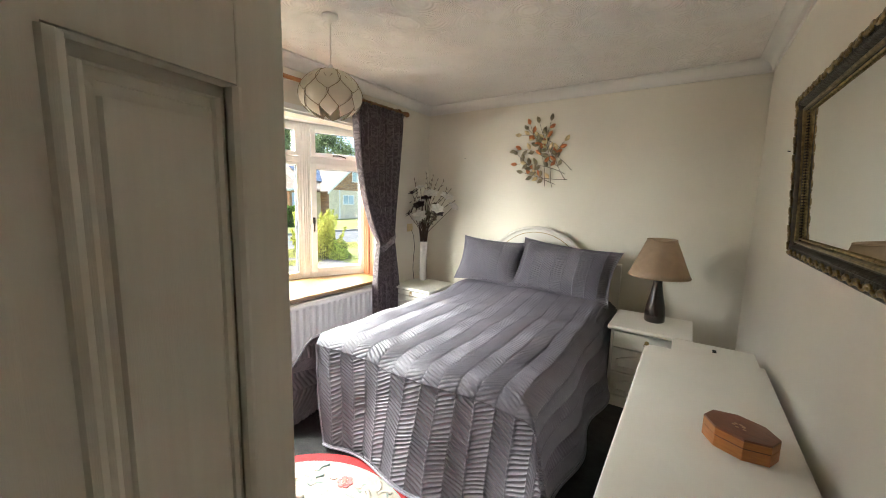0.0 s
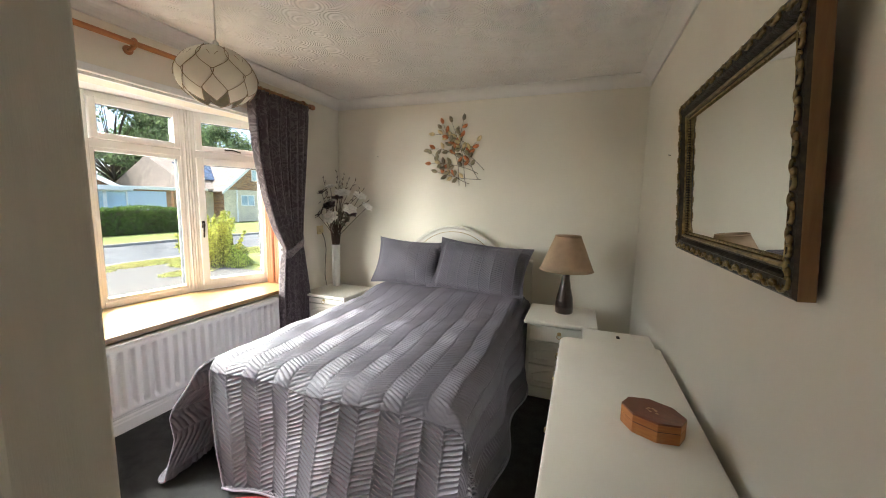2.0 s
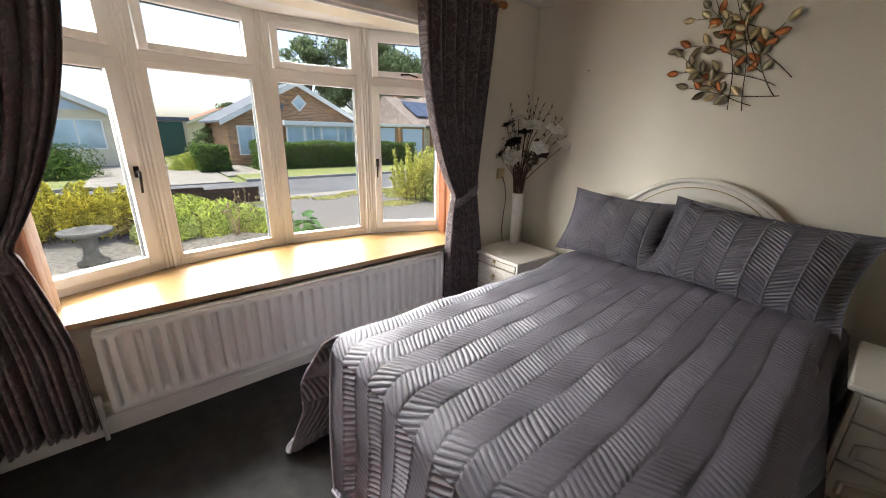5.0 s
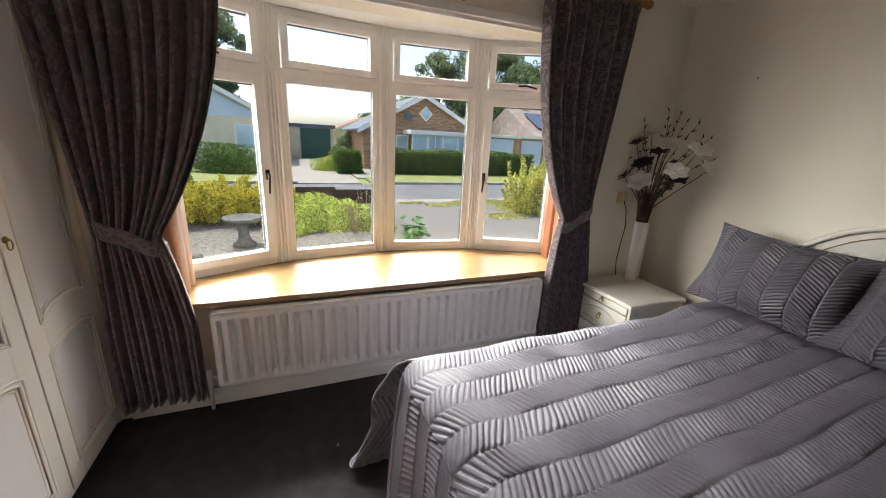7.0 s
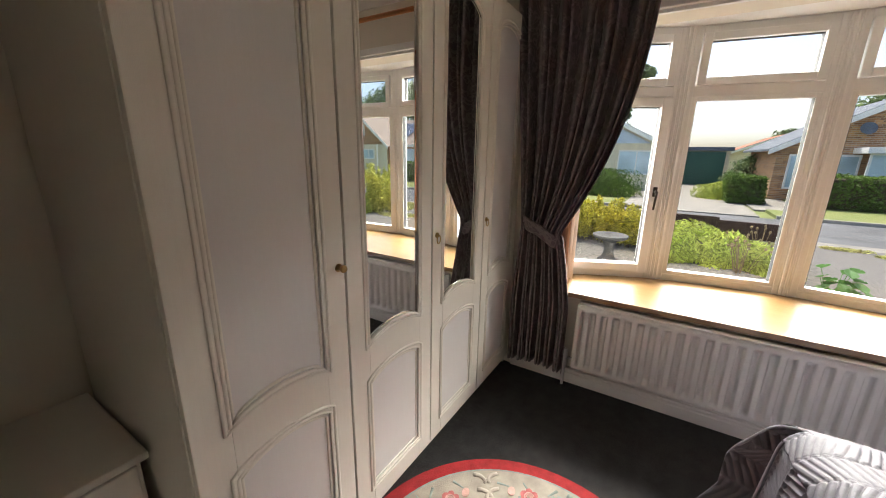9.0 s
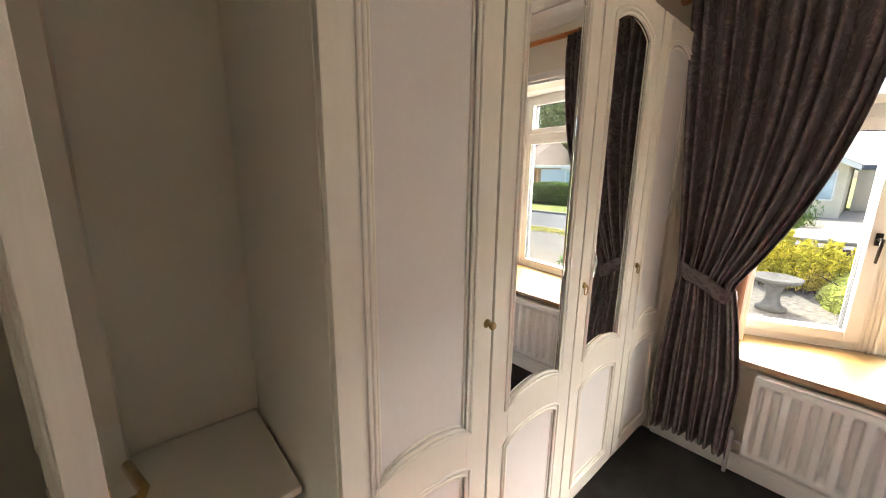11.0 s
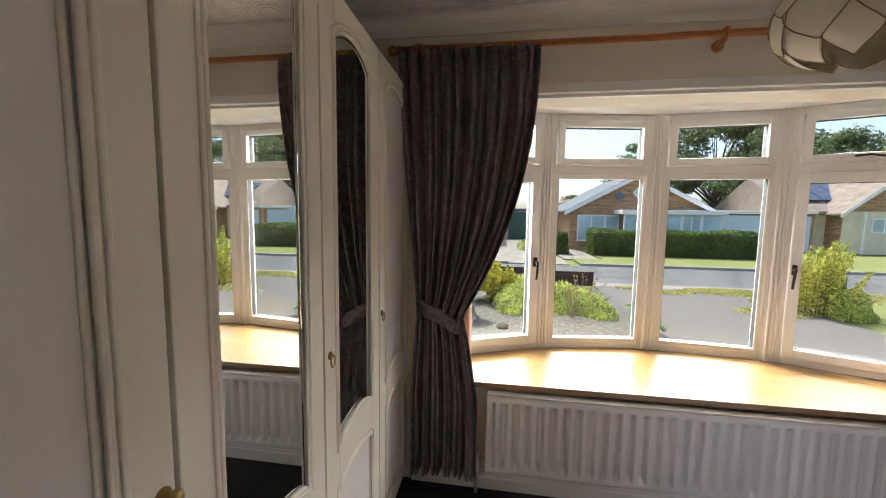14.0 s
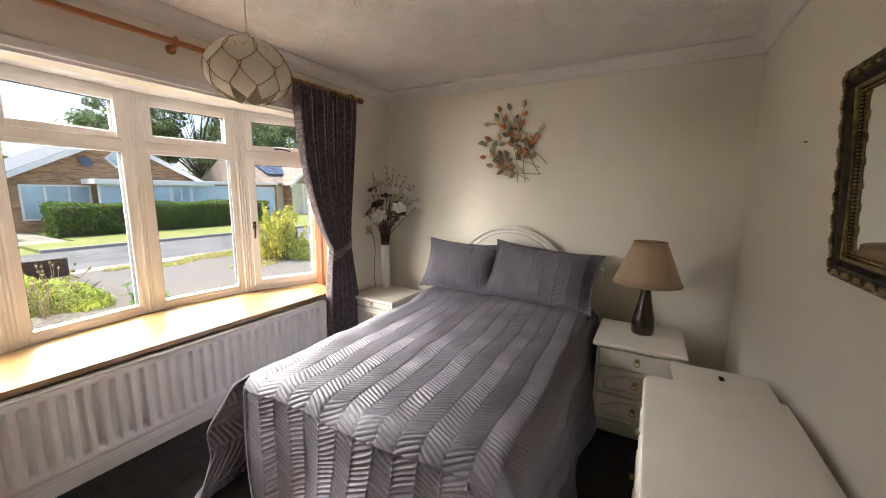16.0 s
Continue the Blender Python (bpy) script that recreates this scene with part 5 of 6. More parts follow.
# ---- metal wall ornament: leafy stems fanned over the headboard ----
def ornament():
    M_STEM = mat("dark_bronze_wire", (0.10, 0.07, 0.04), 0.35, 0.9)
    LEAF = [mat("bronze_leaf", (0.36, 0.31, 0.20), 0.35, 0.85, vary=0.2, scale=40), mat("copper_leaf", (0.60, 0.22, 0.085), 0.3, 0.9, vary=0.2, scale=40),
            mat("pale_gold_leaf", (0.80, 0.66, 0.38), 0.28, 0.9, vary=0.15, scale=40), mat("olive_leaf", (0.20, 0.17, 0.11), 0.4, 0.8, vary=0.2, scale=40)]
    w = thing("wall_ornament", (-1.60, NY - 0.012, 1.875), "metal wall ornament of copper, gold and bronze leaves on wire stems", "wall ornament")
    rng = random.Random(3)
    # start, bend and tip of each stem, measured from the ornament's middle
    stems = [((0.30, -0.18), (0.05, 0.06), (-0.17, 0.27)), ((0.23, -0.22), (0.02, -0.09), (-0.28, -0.10)), ((0.26, -0.28), (0.03, -0.28), (-0.20, -0.20)), ((0.15, -0.33), (-0.06, -0.24), (-0.26, 0.0)),
             ((0.12, -0.36), (0.08, -0.05), (-0.04, 0.33)), ((0.05, -0.35), (0.01, 0.0), (-0.14, 0.32)), ((0.25, -0.28), (0.06, -0.08), (0.21, 0.12)), ((0.13, -0.10), (0.02, 0.10), (0.06, 0.34)),
             ((0.18, 0.04), (0.05, 0.20), (-0.24, 0.22)), ((0.16, -0.14), (-0.10, 0.10), (-0.29, 0.05))]
    for si, (a0, b, c) in enumerate(stems):
        y = -0.004 - 0.004 * (si % 4)
        pts = []
        for k in range(15):
            s = k / 14
            a = a0
            x = (1 - s) ** 2 * a[0] + 2 * s * (1 - s) * b[0] + s * s * c[0]
            z = (1 - s) ** 2 * a[1] + 2 * s * (1 - s) * b[1] + s * s * c[1]
            pts.append(Vector((0.92 * x + 0.010 * math.sin(s * 7 + si), y, 0.86 * z - 0.005)))
        st = part("stem", tube(pts, 0.0028, 0.0016, 6), M_STEM, w, "thin dark wire stem", True)
        nl = 8 if si < 7 else 6
        for k in range(nl):
            s = 0.42 + 0.58 * k / (nl - 1)
            p = pts[min(14, int(s * 14))]
            d = (pts[min(14, int(s * 14) + 1)] - pts[max(0, int(s * 14) - 1)]).normalized()
            side = (1 if k % 2 else -1) if k < nl - 1 else 0
            ang = math.atan2(d.z, d.x) + side * rng.uniform(0.55, 0.95)
            L = rng.uniform(0.056, 0.072)
            ux, uz = math.cos(ang), math.sin(ang)
            bm = bmesh.new()
            rows = []
            for i in range(7):
                q = i / 6
                wd = 0.0185 * math.sin(math.pi * (0.04 + 0.93 * q)) ** 0.9
                base = p + Vector((ux, -0.10 * q, uz)) * (0.006 + L * q)
                rows.append([bm.verts.new(base + Vector((-uz, 0, ux)) * (wd * e) + Vector((0, 0.35 * wd * abs(e) - 0.004, 0))) for e in (-1, 0, 1)])
            for r0, r1 in zip(rows, rows[1:]):
                for e in (0, 1):
                    bm.faces.new((r0[e], r0[e + 1], r1[e + 1], r1[e]))
            ix = rng.choice((0, 0, 1, 2, 3, 1, 0, 1, 2))
            thicken(part("leaf", bm, LEAF[ix], st, ("bronze leaf", "copper leaf", "pale gold leaf", "olive leaf")[ix], True), 0.0012)


ornament()

# socket with a lead behind the vase, picture hook, small wall marks
M_SOCK = mat("yellowed_plastic", (0.72, 0.60, 0.34), 0.35, vary=0.03)
M_CABLE = mat("dark_cable", (0.03, 0.025, 0.02), 0.5)
s = thing("wall_socket", (WX + 0.0, 4.76, 1.06), "yellowed plastic wall socket with a plugged dark lead", "socket")
part("plate", box(0, -0.043, 0, 0.011, 0.043, 0.086, 0.004), M_SOCK, s)
part("plug", box(0.011, -0.022, 0.02, 0.035, 0.022, 0.062, 0.006), M_SOCK, s)
part("lead", tube([(0.03, 0.0, 0.02), (0.05, 0.015, -0.05), (0.055, 0.03, -0.16), (0.04, 0.03, -0.30), (0.05, 0.01, -0.42), (0.06, 0.02, -0.535)], 0.0035, seg=6), M_CABLE, s, "dark lead hanging down", True)
for x, y, z, rz in ((-0.002, 4.12, 1.70, 0), (-2.462, NY - 0.002, 1.863, 90)):
    h = part("wall_nail", tube([(0.002, 0, 0), (-0.010, 0, 0.003)], 0.003, 0.0025, 8), M_BLACKMETAL, m=pose(x, y, z, 0, 0, rz))
    tagged(h, "small dark nail in the cream painted wall", "nail", "nails in the wall")


# ---- entrance door, standing open beside the chest ----
def entrance_door():
    hx, hy = -0.578, 1.205
    fx, fy = -0.700, 1.800
    W = math.hypot(fx - hx, fy - hy)
    ang = math.degrees(math.atan2(fy - hy, fx - hx))
    d = thing("door_1", (hx, hy, 0.0), "white grained panelled room door standing open", "door", kind="structure", rz=ang)
    st, t = 0.046, 0.036
    H = 1.985
    rows = [(0.20, 0.80), (0.90, 1.50), (1.62, 1.88)]
    mid = W - st - 0.107
    bm = bmesh.new()
    z0 = 0.008
    add_box(bm, W - st, -t / 2, z0, W, t / 2, H, 0.002)
    add_box(bm, 0, -t / 2, z0, 0.10, t / 2, H, 0.002)
    add_box(bm, mid - 0.09, -t / 2 + 0.0005, z0, mid, t / 2 - 0.0005, H)
    cuts = [z0] + [v for r in rows for v in r] + [H]
    for a, b in zip(cuts[::2], cuts[1::2]):
        add_box(bm, 0.10, -t / 2 + 0.0005, a, mid - 0.09, t / 2 - 0.0005, b)
        add_box(bm, mid, -t / 2 + 0.0005, a, W - st, t / 2 - 0.0005, b)
    leaf = part("leaf", bm, M_DOOR, d)
    for a, b in rows:
        for xa, xb in ((0.10, mid - 0.09), (mid, W - st)):
            part("panel", box(xa - 0.002, -t / 2 + 0.010, a - 0.002, xb + 0.002, t / 2 - 0.010, b + 0.002), M_DOOR, leaf)
            for sy in (-1, 1):
                bm = bmesh.new()
                base = [bm.verts.new((x, sy * (t / 2 - 0.010), z)) for x, z in ((xa + 0.004, a + 0.004), (xb - 0.004, a + 0.004), (xb - 0.004, b - 0.004), (xa + 0.004, b - 0.004))]
                step = [bm.verts.new((x, sy * (t / 2 - 0.004), z)) for x, z in ((xa + 0.021, a + 0.030), (xb - 0.021, a + 0.030), (xb - 0.021, b - 0.030), (xa + 0.021, b - 0.030))]
                top = [bm.verts.new((v.co.x + (0.0015 if v.co.x < (xa + xb) / 2 else -0.0015), sy * (t / 2 - 0.0005), v.co.z)) for v in step]
                bm.faces.new(top)
                for lo4, hi4 in ((base, step), (step, top)):
                    for q in range(4):
                        bm.faces.new((lo4[q], lo4[(q + 1) % 4], hi4[(q + 1) % 4], hi4[q]))
                part("raised_field", bm, M_DOOR, leaf)
                for off, rad, dep in ((0.003, 0.006, 0.001), (0.013, 0.0045, 0.006), (0.021, 0.004, 0.009)):
                    pts = [(xa + off, a + off), (xb - off, a + off), (xb - off, b - off), (xa + off, b - off)]
                    part("moulding", tube([(x, sy * (t / 2 - dep), z) for x, z in pts], rad, seg=8, closed=True), M_DOOR, leaf)
    for sy in (-1, 1):
        bm = bmesh.new()
        add_box(bm, W - 0.052, sy * t / 2 - 0.003, 0.93, W - 0.016, sy * t / 2 + 0.003, 1.07, 0.002)
        add_tube(bm, [(W - 0.034, sy * t / 2, 1.02), (W - 0.034, sy * (t / 2 + 0.032), 1.02), (W - 0.05, sy * (t / 2 + 0.040), 1.02), (W - 0.125, sy * (t / 2 + 0.038), 1.02)], 0.009, 0.007, 8)
        part("lever_handle", bm, M_BRASS, leaf, "brass lever handle", True)
    for z in (0.2, 1.0, 1.75):
        part("hinge", tube([(0.0, t / 2 + 0.003, z), (0.0, t / 2 + 0.003, z + 0.08)], 0.006, seg=8), M_BRASS, d)


entrance_door()


# ---- outdoors ----
GZ = -0.35
M_GRASS = mat("lawn_grass", (0.13, 0.17, 0.045), 0.95, vary=0.0, color2=(0.20, 0.21, 0.07), scale=1.2, bump=0.8, bscale=40)
M_ROAD = mat("worn_asphalt", (0.12, 0.124, 0.132), 0.9, vary=0.15, scale=1.5, bump=0.5, bscale=120)
M_DRIVE = mat("speckled_tarmac_drive", (0.20, 0.19, 0.18), 0.95, vary=0.0, color2=(0.07, 0.067, 0.064), scale=46, bump=0.9, bscale=90)
M_PAVE = mat("pale_concrete", (0.25, 0.235, 0.21), 0.9, vary=0.12, scale=2.5, bump=0.4)
M_GRAVEL = mat("pale_crazy_paving", (0.17, 0.162, 0.145), 0.9, vary=0.0, color2=(0.06, 0.056, 0.05), scale=14, bump=0.9, bscale=30)
M_KERB = mat("kerb_stone", (0.28, 0.27, 0.25), 0.85, vary=0.1)
M_ROOF = mat("weathered_roof_tile", (0.25, 0.205, 0.18), 0.85, vary=0.15, scale=3, bump=0.6, bscale=14)
M_ROOFB = mat("grey_blue_roof_tile", (0.12, 0.14, 0.17), 0.8, vary=0.12, scale=3, bump=0.6, bscale=14)
M_FASCIA = mat("white_fascia", (0.78, 0.78, 0.76), 0.5, vary=0.03)
M_RENDER = mat("cream_render", (0.70, 0.63, 0.48), 0.9, vary=0.06, scale=3, bump=0.3)
# pale blue base colour stands in for reflected sky and for net curtains
M_WGLASS = mat("sky_tinted_pane", (0.50, 0.64, 0.72), 0.08, vary=0.2, scale=0.8, bump=0)
M_GREEN = mat("green_garage_door", (0.012, 0.09, 0.065), 0.5, vary=0.1, scale=5)
M_WDOOR = mat("pale_blue_garage_door", (0.52, 0.62, 0.76), 0.5, vary=0.04)
M_FENCE = wood("dark_brown_boards", (0.060, 0.030, 0.022), (0.035, 0.018, 0.014), 0.8, (1, 10, 1), 4)
M_STONE = mat("grey_cast_stone", (0.085, 0.084, 0.08), 0.9, vary=0.15, scale=14, bump=0.7, bscale=60)
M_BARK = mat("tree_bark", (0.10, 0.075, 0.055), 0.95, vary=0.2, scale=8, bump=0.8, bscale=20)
M_SOLAR = mat("solar_glass", (0.05, 0.07, 0.12), 0.15, vary=0.1)


def leafmat(name, c, c2):
    m = mat(name, c, 0.6, vary=0.0, color2=c2, scale=1.2, bump=0)
    nt = m.node_tree
    b = nt.nodes["Principled BSDF"]
    geo = nt.nodes.new("ShaderNodeNewGeometry")
    hsv = nt.nodes.new("ShaderNodeHueSaturation")
    mr = nt.nodes.new("ShaderNodeMapRange")
    mr.inputs[3].default_value, mr.inputs[4].default_value = 0.35, 1.55
    nt.links.new(geo.outputs["Random Per Island"], mr.inputs[0])
    nt.links.new(mr.outputs[0], hsv.inputs["Value"])
    src = b.inputs["Base Color"].links[0].from_socket
    nt.links.new(src, hsv.inputs["Color"])
    nt.links.new(hsv.outputs[0], b.inputs["Base Color"])
    tl, mx = nt.nodes.new("ShaderNodeBsdfTranslucent"), nt.nodes.new("ShaderNodeMixShader")
    nt.links.new(hsv.outputs[0], tl.inputs[0])
    mx.inputs[0].default_value = 0.5
    nt.links.new(b.outputs[0], mx.inputs[1])
    nt.links.new(tl.outputs[0], mx.inputs[2])
    nt.links.new(mx.outputs[0], nt.nodes["Material Output"].inputs[0])
    return m


M_HEDGE = leafmat("hedge_leaf", (0.075, 0.14, 0.026), (0.13, 0.21, 0.04))
M_TREE = leafmat("tree_leaf", (0.115, 0.17, 0.075), (0.17, 0.225, 0.10))
M_SHRUB = leafmat("bright_shrub_leaf", (0.34, 0.44, 0.08), (0.45, 0.49, 0.11))
M_GOLD = leafmat("golden_shrub_leaf", (0.58, 0.49, 0.06), (0.42, 0.42, 0.07))
M_TALL = leafmat("feathery_shrub_leaf", (0.50, 0.53, 0.12), (0.62, 0.57, 0.15))
M_BROAD = leafmat("broad_plant_leaf", (0.08, 0.20, 0.05), (0.13, 0.28, 0.08))


def brick_mat():
    m = mat("buff_brown_brick", (0.30, 0.17, 0.09), 0.9, vary=0.1, scale=2, bump=0)
    nt = m.node_tree
    b = nt.nodes["Principled BSDF"]
    tc = next(n for n in nt.nodes if n.type == "TEX_COORD")
    sp, cb = nt.nodes.new("ShaderNodeSeparateXYZ"), nt.nodes.new("ShaderNodeCombineXYZ")
    nt.links.new(tc.outputs["Object"], sp.inputs[0])
    s2 = math_node(nt, "ADD", sp.outputs[0], sp.outputs[1])
    nt.links.new(s2, cb.inputs[0])
    nt.links.new(sp.outputs[2], cb.inputs[1])
    br = nt.nodes.new("ShaderNodeTexBrick")
    br.inputs["Color1"].default_value, br.inputs["Color2"].default_value, br.inputs["Mortar"].default_value = (0.52, 0.27, 0.12, 1), (0.20, 0.095, 0.05, 1), (0.40, 0.34, 0.26, 1)
    br.inputs["Scale"].default_value, br.inputs["Mortar Size"].default_value = 1.0, 0.008
    br.inputs["Brick Width"].default_value, br.inputs["Row Height"].default_value = 0.225, 0.075
    nt.links.new(cb.outputs[0], br.inputs["Vector"])
    nt.links.new(br.outputs["Color"], b.inputs["Base Color"])
    return m


M_BRICK = brick_mat()


def leaf_mesh(name, pts, nrm, size, material, parent=None, label="", seed=1, long=1.0):
    """Many small folded leaves, each its own island, at points with outward normals."""
    rs = np.random.RandomState(seed)
    n = len(pts)
    pts, nrm = np.asarray(pts, float), np.asarray(nrm, float)
    r = rs.normal(size=(n, 3))
    nn = nrm + 0.7 * r
    nn /= np.linalg.norm(nn, axis=1)[:, None] + 1e-9
    a = np.cross(nn, rs.normal(size=(n, 3)))
    a /= np.linalg.norm(a, axis=1)[:, None] + 1e-9
    b = np.cross(nn, a)
    s = size * rs.uniform(0.6, 1.3, size=(n, 1))
    v = np.stack([pts - a * s * long, pts + b * s * 0.5 + nn * s * 0.15, pts + a * s * long, pts - b * s * 0.5 + nn * s * 0.15], 1).reshape(-1, 3)
    idx = np.arange(n)[:, None] * 4
    f = np.concatenate([idx + [0, 1, 2], idx + [0, 2, 3]], 0)
    me = bpy.data.meshes.new(name)
    me.from_pydata(v.tolist(), [], f.tolist())
    me.materials.append(material)
    ob = new(name, me)
    if parent:
        ob.parent = parent
    if label:
        ob["label"] = label
    return ob


def outside(name, bm, material, label, category):
    return structure(name, bm, material, label, category)


outside("ground", box(-420, -420, GZ - 0.4, -3.75, 420, GZ - 0.03), M_GRASS, "rough grass reaching away past the houses", "ground")
outside("garden_paving", box(-10.6, -6, GZ - 0.05, -3.75, 4.75, GZ), M_GRAVEL, "pale crazy paving and gravel of the front garden", "paving")
outside("driveway", box(-11.2, 4.75, GZ - 0.05, -3.75, 8.4, GZ - 0.004), M_DRIVE, "speckled dark tarmac driveway", "driveway")
outside("road", box(-15.4, -90, GZ - 0.06, -11.75, 90, GZ - 0.03 + 0.004), M_ROAD, "worn grey asphalt residential road", "road")
bm = bmesh.new()
add_box(bm, -11.75, -90, GZ - 0.05, -11.2, 4.6, GZ + 0.002)
add_box(bm, -11.75, 4.6, GZ - 0.05, -11.2, 9.2, GZ - 0.012)
outside("pavement", bm, M_PAVE, "pale concrete pavement edge", "pavement")
bm = bmesh.new()
add_box(bm, -11.2, 9.0, GZ - 0.05, -7.5, 40, GZ + 0.012)
add_box(bm, -11.2, 8.4, GZ - 0.05, -8.6, 9.0, GZ + 0.010)
outside("near_verge", bm, M_GRASS, "patchy lawn beside the driveway", "grass")


def grass_tufts(patches, seed):
    """Short grass in uneven patches at the road's edge."""
    rs = np.random.RandomState(seed)
    P = []
    for x, y, rx, ry, n in patches:
        r, a = np.sqrt(rs.rand(n)) * rs.uniform(0.75, 1.1, n), rs.uniform(0, 6.28, n)
        P.append(np.stack([x + rx * r * np.cos(a), y + ry * r * np.sin(a), np.full(n, GZ + 0.015)], 1))
    P = np.concatenate(P)
    ob = leaf_mesh("grass_tufts", P, np.tile((0.6, 0.2, 0.5), (len(P), 1)), 0.028, M_TUFT, seed=seed, long=1.6)
    tagged(ob, "patchy sunlit grass growing over the drive's edge", "grass", kind="stuff")


M_TUFT = leafmat("sunlit_grass_blade", (0.44, 0.46, 0.16), (0.55, 0.50, 0.22))
grass_tufts([(-10.95, 7.9, 0.4, 1.1, 3000), (-10.6, 6.4, 0.2, 0.5, 700), (-9.9, 8.6, 0.7, 0.8, 3500), (-10.8, 10.3, 0.7, 1.5, 6000), (-8.9, 7.5, 0.35, 0.6, 1500), (-11.0, 5.6, 0.15, 0.4, 400)], 71)
bm = bmesh.new()
add_box(bm, -15.55, -90, GZ - 0.05, -15.4, 2.6, GZ + 0.07, 0.01)
add_box(bm, -15.55, 5.3, GZ - 0.05, -15.4, 90, GZ + 0.07, 0.01)
outside("kerb", bm, M_KERB, "low concrete kerb along the far side of the road", "kerb")
bm = bmesh.new()
add_box(bm, -17.2, 5.3, GZ - 0.05, -15.55, 90, GZ + 0.06)
add_box(bm, -22.0, 6.6, GZ - 0.05, -17.2, 40, GZ + 0.05)
add_box(bm, -17.6, -60, GZ - 0.05, -15.55, 0.6, GZ + 0.05)
outside("far_verge", bm, M_GRASS, "mown grass verge across the road", "grass")
bm = bmesh.new()
add_box(bm, -30.0, 1.0, GZ - 0.05, -15.4, 4.9, GZ + 0.012)
add_box(bm, -22.0, 5.0, GZ - 0.05, -17.2, 6.5, GZ + 0.03)
outside("far_drive", bm, M_PAVE, "pale drive leading to the garage across the road", "driveway")


def box_points(x0, y0, z0, x1, y1, z1, n, seed, round_=0.25):
    """Points over the top and sides of a block, with normals."""
    rs = np.random.RandomState(seed)
    ax, ay, az = x1 - x0, y1 - y0, z1 - z0
    areas = np.array([ax * ay, ay * az, ay * az, ax * az, ax * az])
    pick = rs.choice(5, size=n, p=areas / areas.sum())
    u, v = rs.rand(n), rs.rand(n)
    P, N = np.zeros((n, 3)), np.zeros((n, 3))
    for k in range(5):
        s = pick == k
        if k == 0:
            P[s] = np.stack([x0 + ax * u[s], y0 + ay * v[s], np.full(s.sum(), z1)], 1)
            N[s] = (0, 0, 1)
        elif k in (1, 2):
            P[s] = np.stack([np.full(s.sum(), x0 if k == 1 else x1), y0 + ay * u[s], z0 + az * v[s]], 1)
            N[s] = (-1 if k == 1 else 1, 0, 0)
        else:
            P[s] = np.stack([x0 + ax * u[s], np.full(s.sum(), y0 if k == 3 else y1), z0 + az * v[s]], 1)
            N[s] = (0, -1 if k == 3 else 1, 0)
    P += 0.05 * rs.normal(size=(n, 3)) * 0.7
    P += N * 0.06 * np.sin(P[:, 1:2] * 2.1 + P[:, 2:3] * 3.0)
    return P, N


def hedge(x0, y0, x1, y1, h, lab, n, seed):
    th = thing("hedge", ((x0 + x1) / 2, (y0 + y1) / 2, GZ), lab, "hedge", "clipped hedges")
    cx, cy = (x0 + x1) / 2, (y0 + y1) / 2
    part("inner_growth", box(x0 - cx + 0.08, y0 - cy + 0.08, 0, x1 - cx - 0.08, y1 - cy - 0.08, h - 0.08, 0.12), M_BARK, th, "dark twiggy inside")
    P, N = box_points(x0 - cx, y0 - cy, 0.05, x1 - cx, y1 - cy, h, n, seed)
    leaf_mesh("foliage", P, N, 0.055, M_HEDGE, th, "dense small green leaves", seed)


hedge(-19.8, 6.5, -18.7, 14.9, 1.18, "long clipped green hedge in front of the brick house", 16000, 1)
hedge(-20.4, 4.35, -19.0, 5.45, 1.05, "short clipped green hedge beside the path", 4500, 2)


def blob_points(n, seed, rx, ry, rz, lumps=9, fill=0.6):
    rs = np.random.RandomState(seed)
    d = rs.normal(size=(n, 3))
    d /= np.linalg.norm(d, axis=1)[:, None]
    d[:, 2] = np.abs(d[:, 2]) * 1.0
    k = rs.normal(size=(lumps, 3))
    k /= np.linalg.norm(k, axis=1)[:, None]
    bump = 1 + 0.45 * np.max(np.clip(d @ k.T, 0, 1) ** 8, axis=1) - 0.2
    r = bump * (1 - fill * rs.rand(n) ** 2)
    return d * r[:, None] * np.array([rx, ry, rz]), d


def shrub(name, x, y, rx, ry, rz, material, lab, n, size, seed, long=1.0, cat="shrub", grp="", z=GZ):
    th = thing(name, (x, y, z), lab, cat, grp)
    rng = random.Random(seed)
    bm = bmesh.new()
    for k in range(9):
        a = 2 * math.pi * k / 9
        add_tube(bm, [(0, 0, 0.0), (0.4 * rx * math.cos(a), 0.4 * ry * math.sin(a), 0.45 * rz), (0.8 * rx * math.cos(a), 0.8 * ry * math.sin(a), 0.75 * rz)], 0.02, 0.006, 5)
    part("branches", bm, M_BARK, th)
    P, N = blob_points(n, seed, rx, ry, rz)
    leaf_mesh("foliage", P, N, size, material, th, "", seed, long)
    return th


shrub("bush", -19.3, -0.2, 0.8, 1.5, 1.5, M_HEDGE, "rounded dark green bush across the road", 6000, 0.06, 21)
shrub("bush", -20.8, 3.95, 0.7, 0.7, 0.8, M_SHRUB, "loose yellow green bush beside the short hedge", 2500, 0.05, 22)
for k, (x, y, rx, ry, rz) in enumerate(((-8.6, 2.55, 0.75, 0.55, 0.48), (-8.7, 3.3, 0.7, 0.6, 0.52), (-8.4, 3.95, 0.6, 0.5, 0.42), (-9.2, 2.9, 0.7, 0.9, 0.5))):
    shrub("lavender_bush", x, y, rx, ry, rz, M_SHRUB, "low bright green bush in the front garden bed", 5200, 0.028, 30 + k, 2.4, "shrub", "bushes in the front garden")


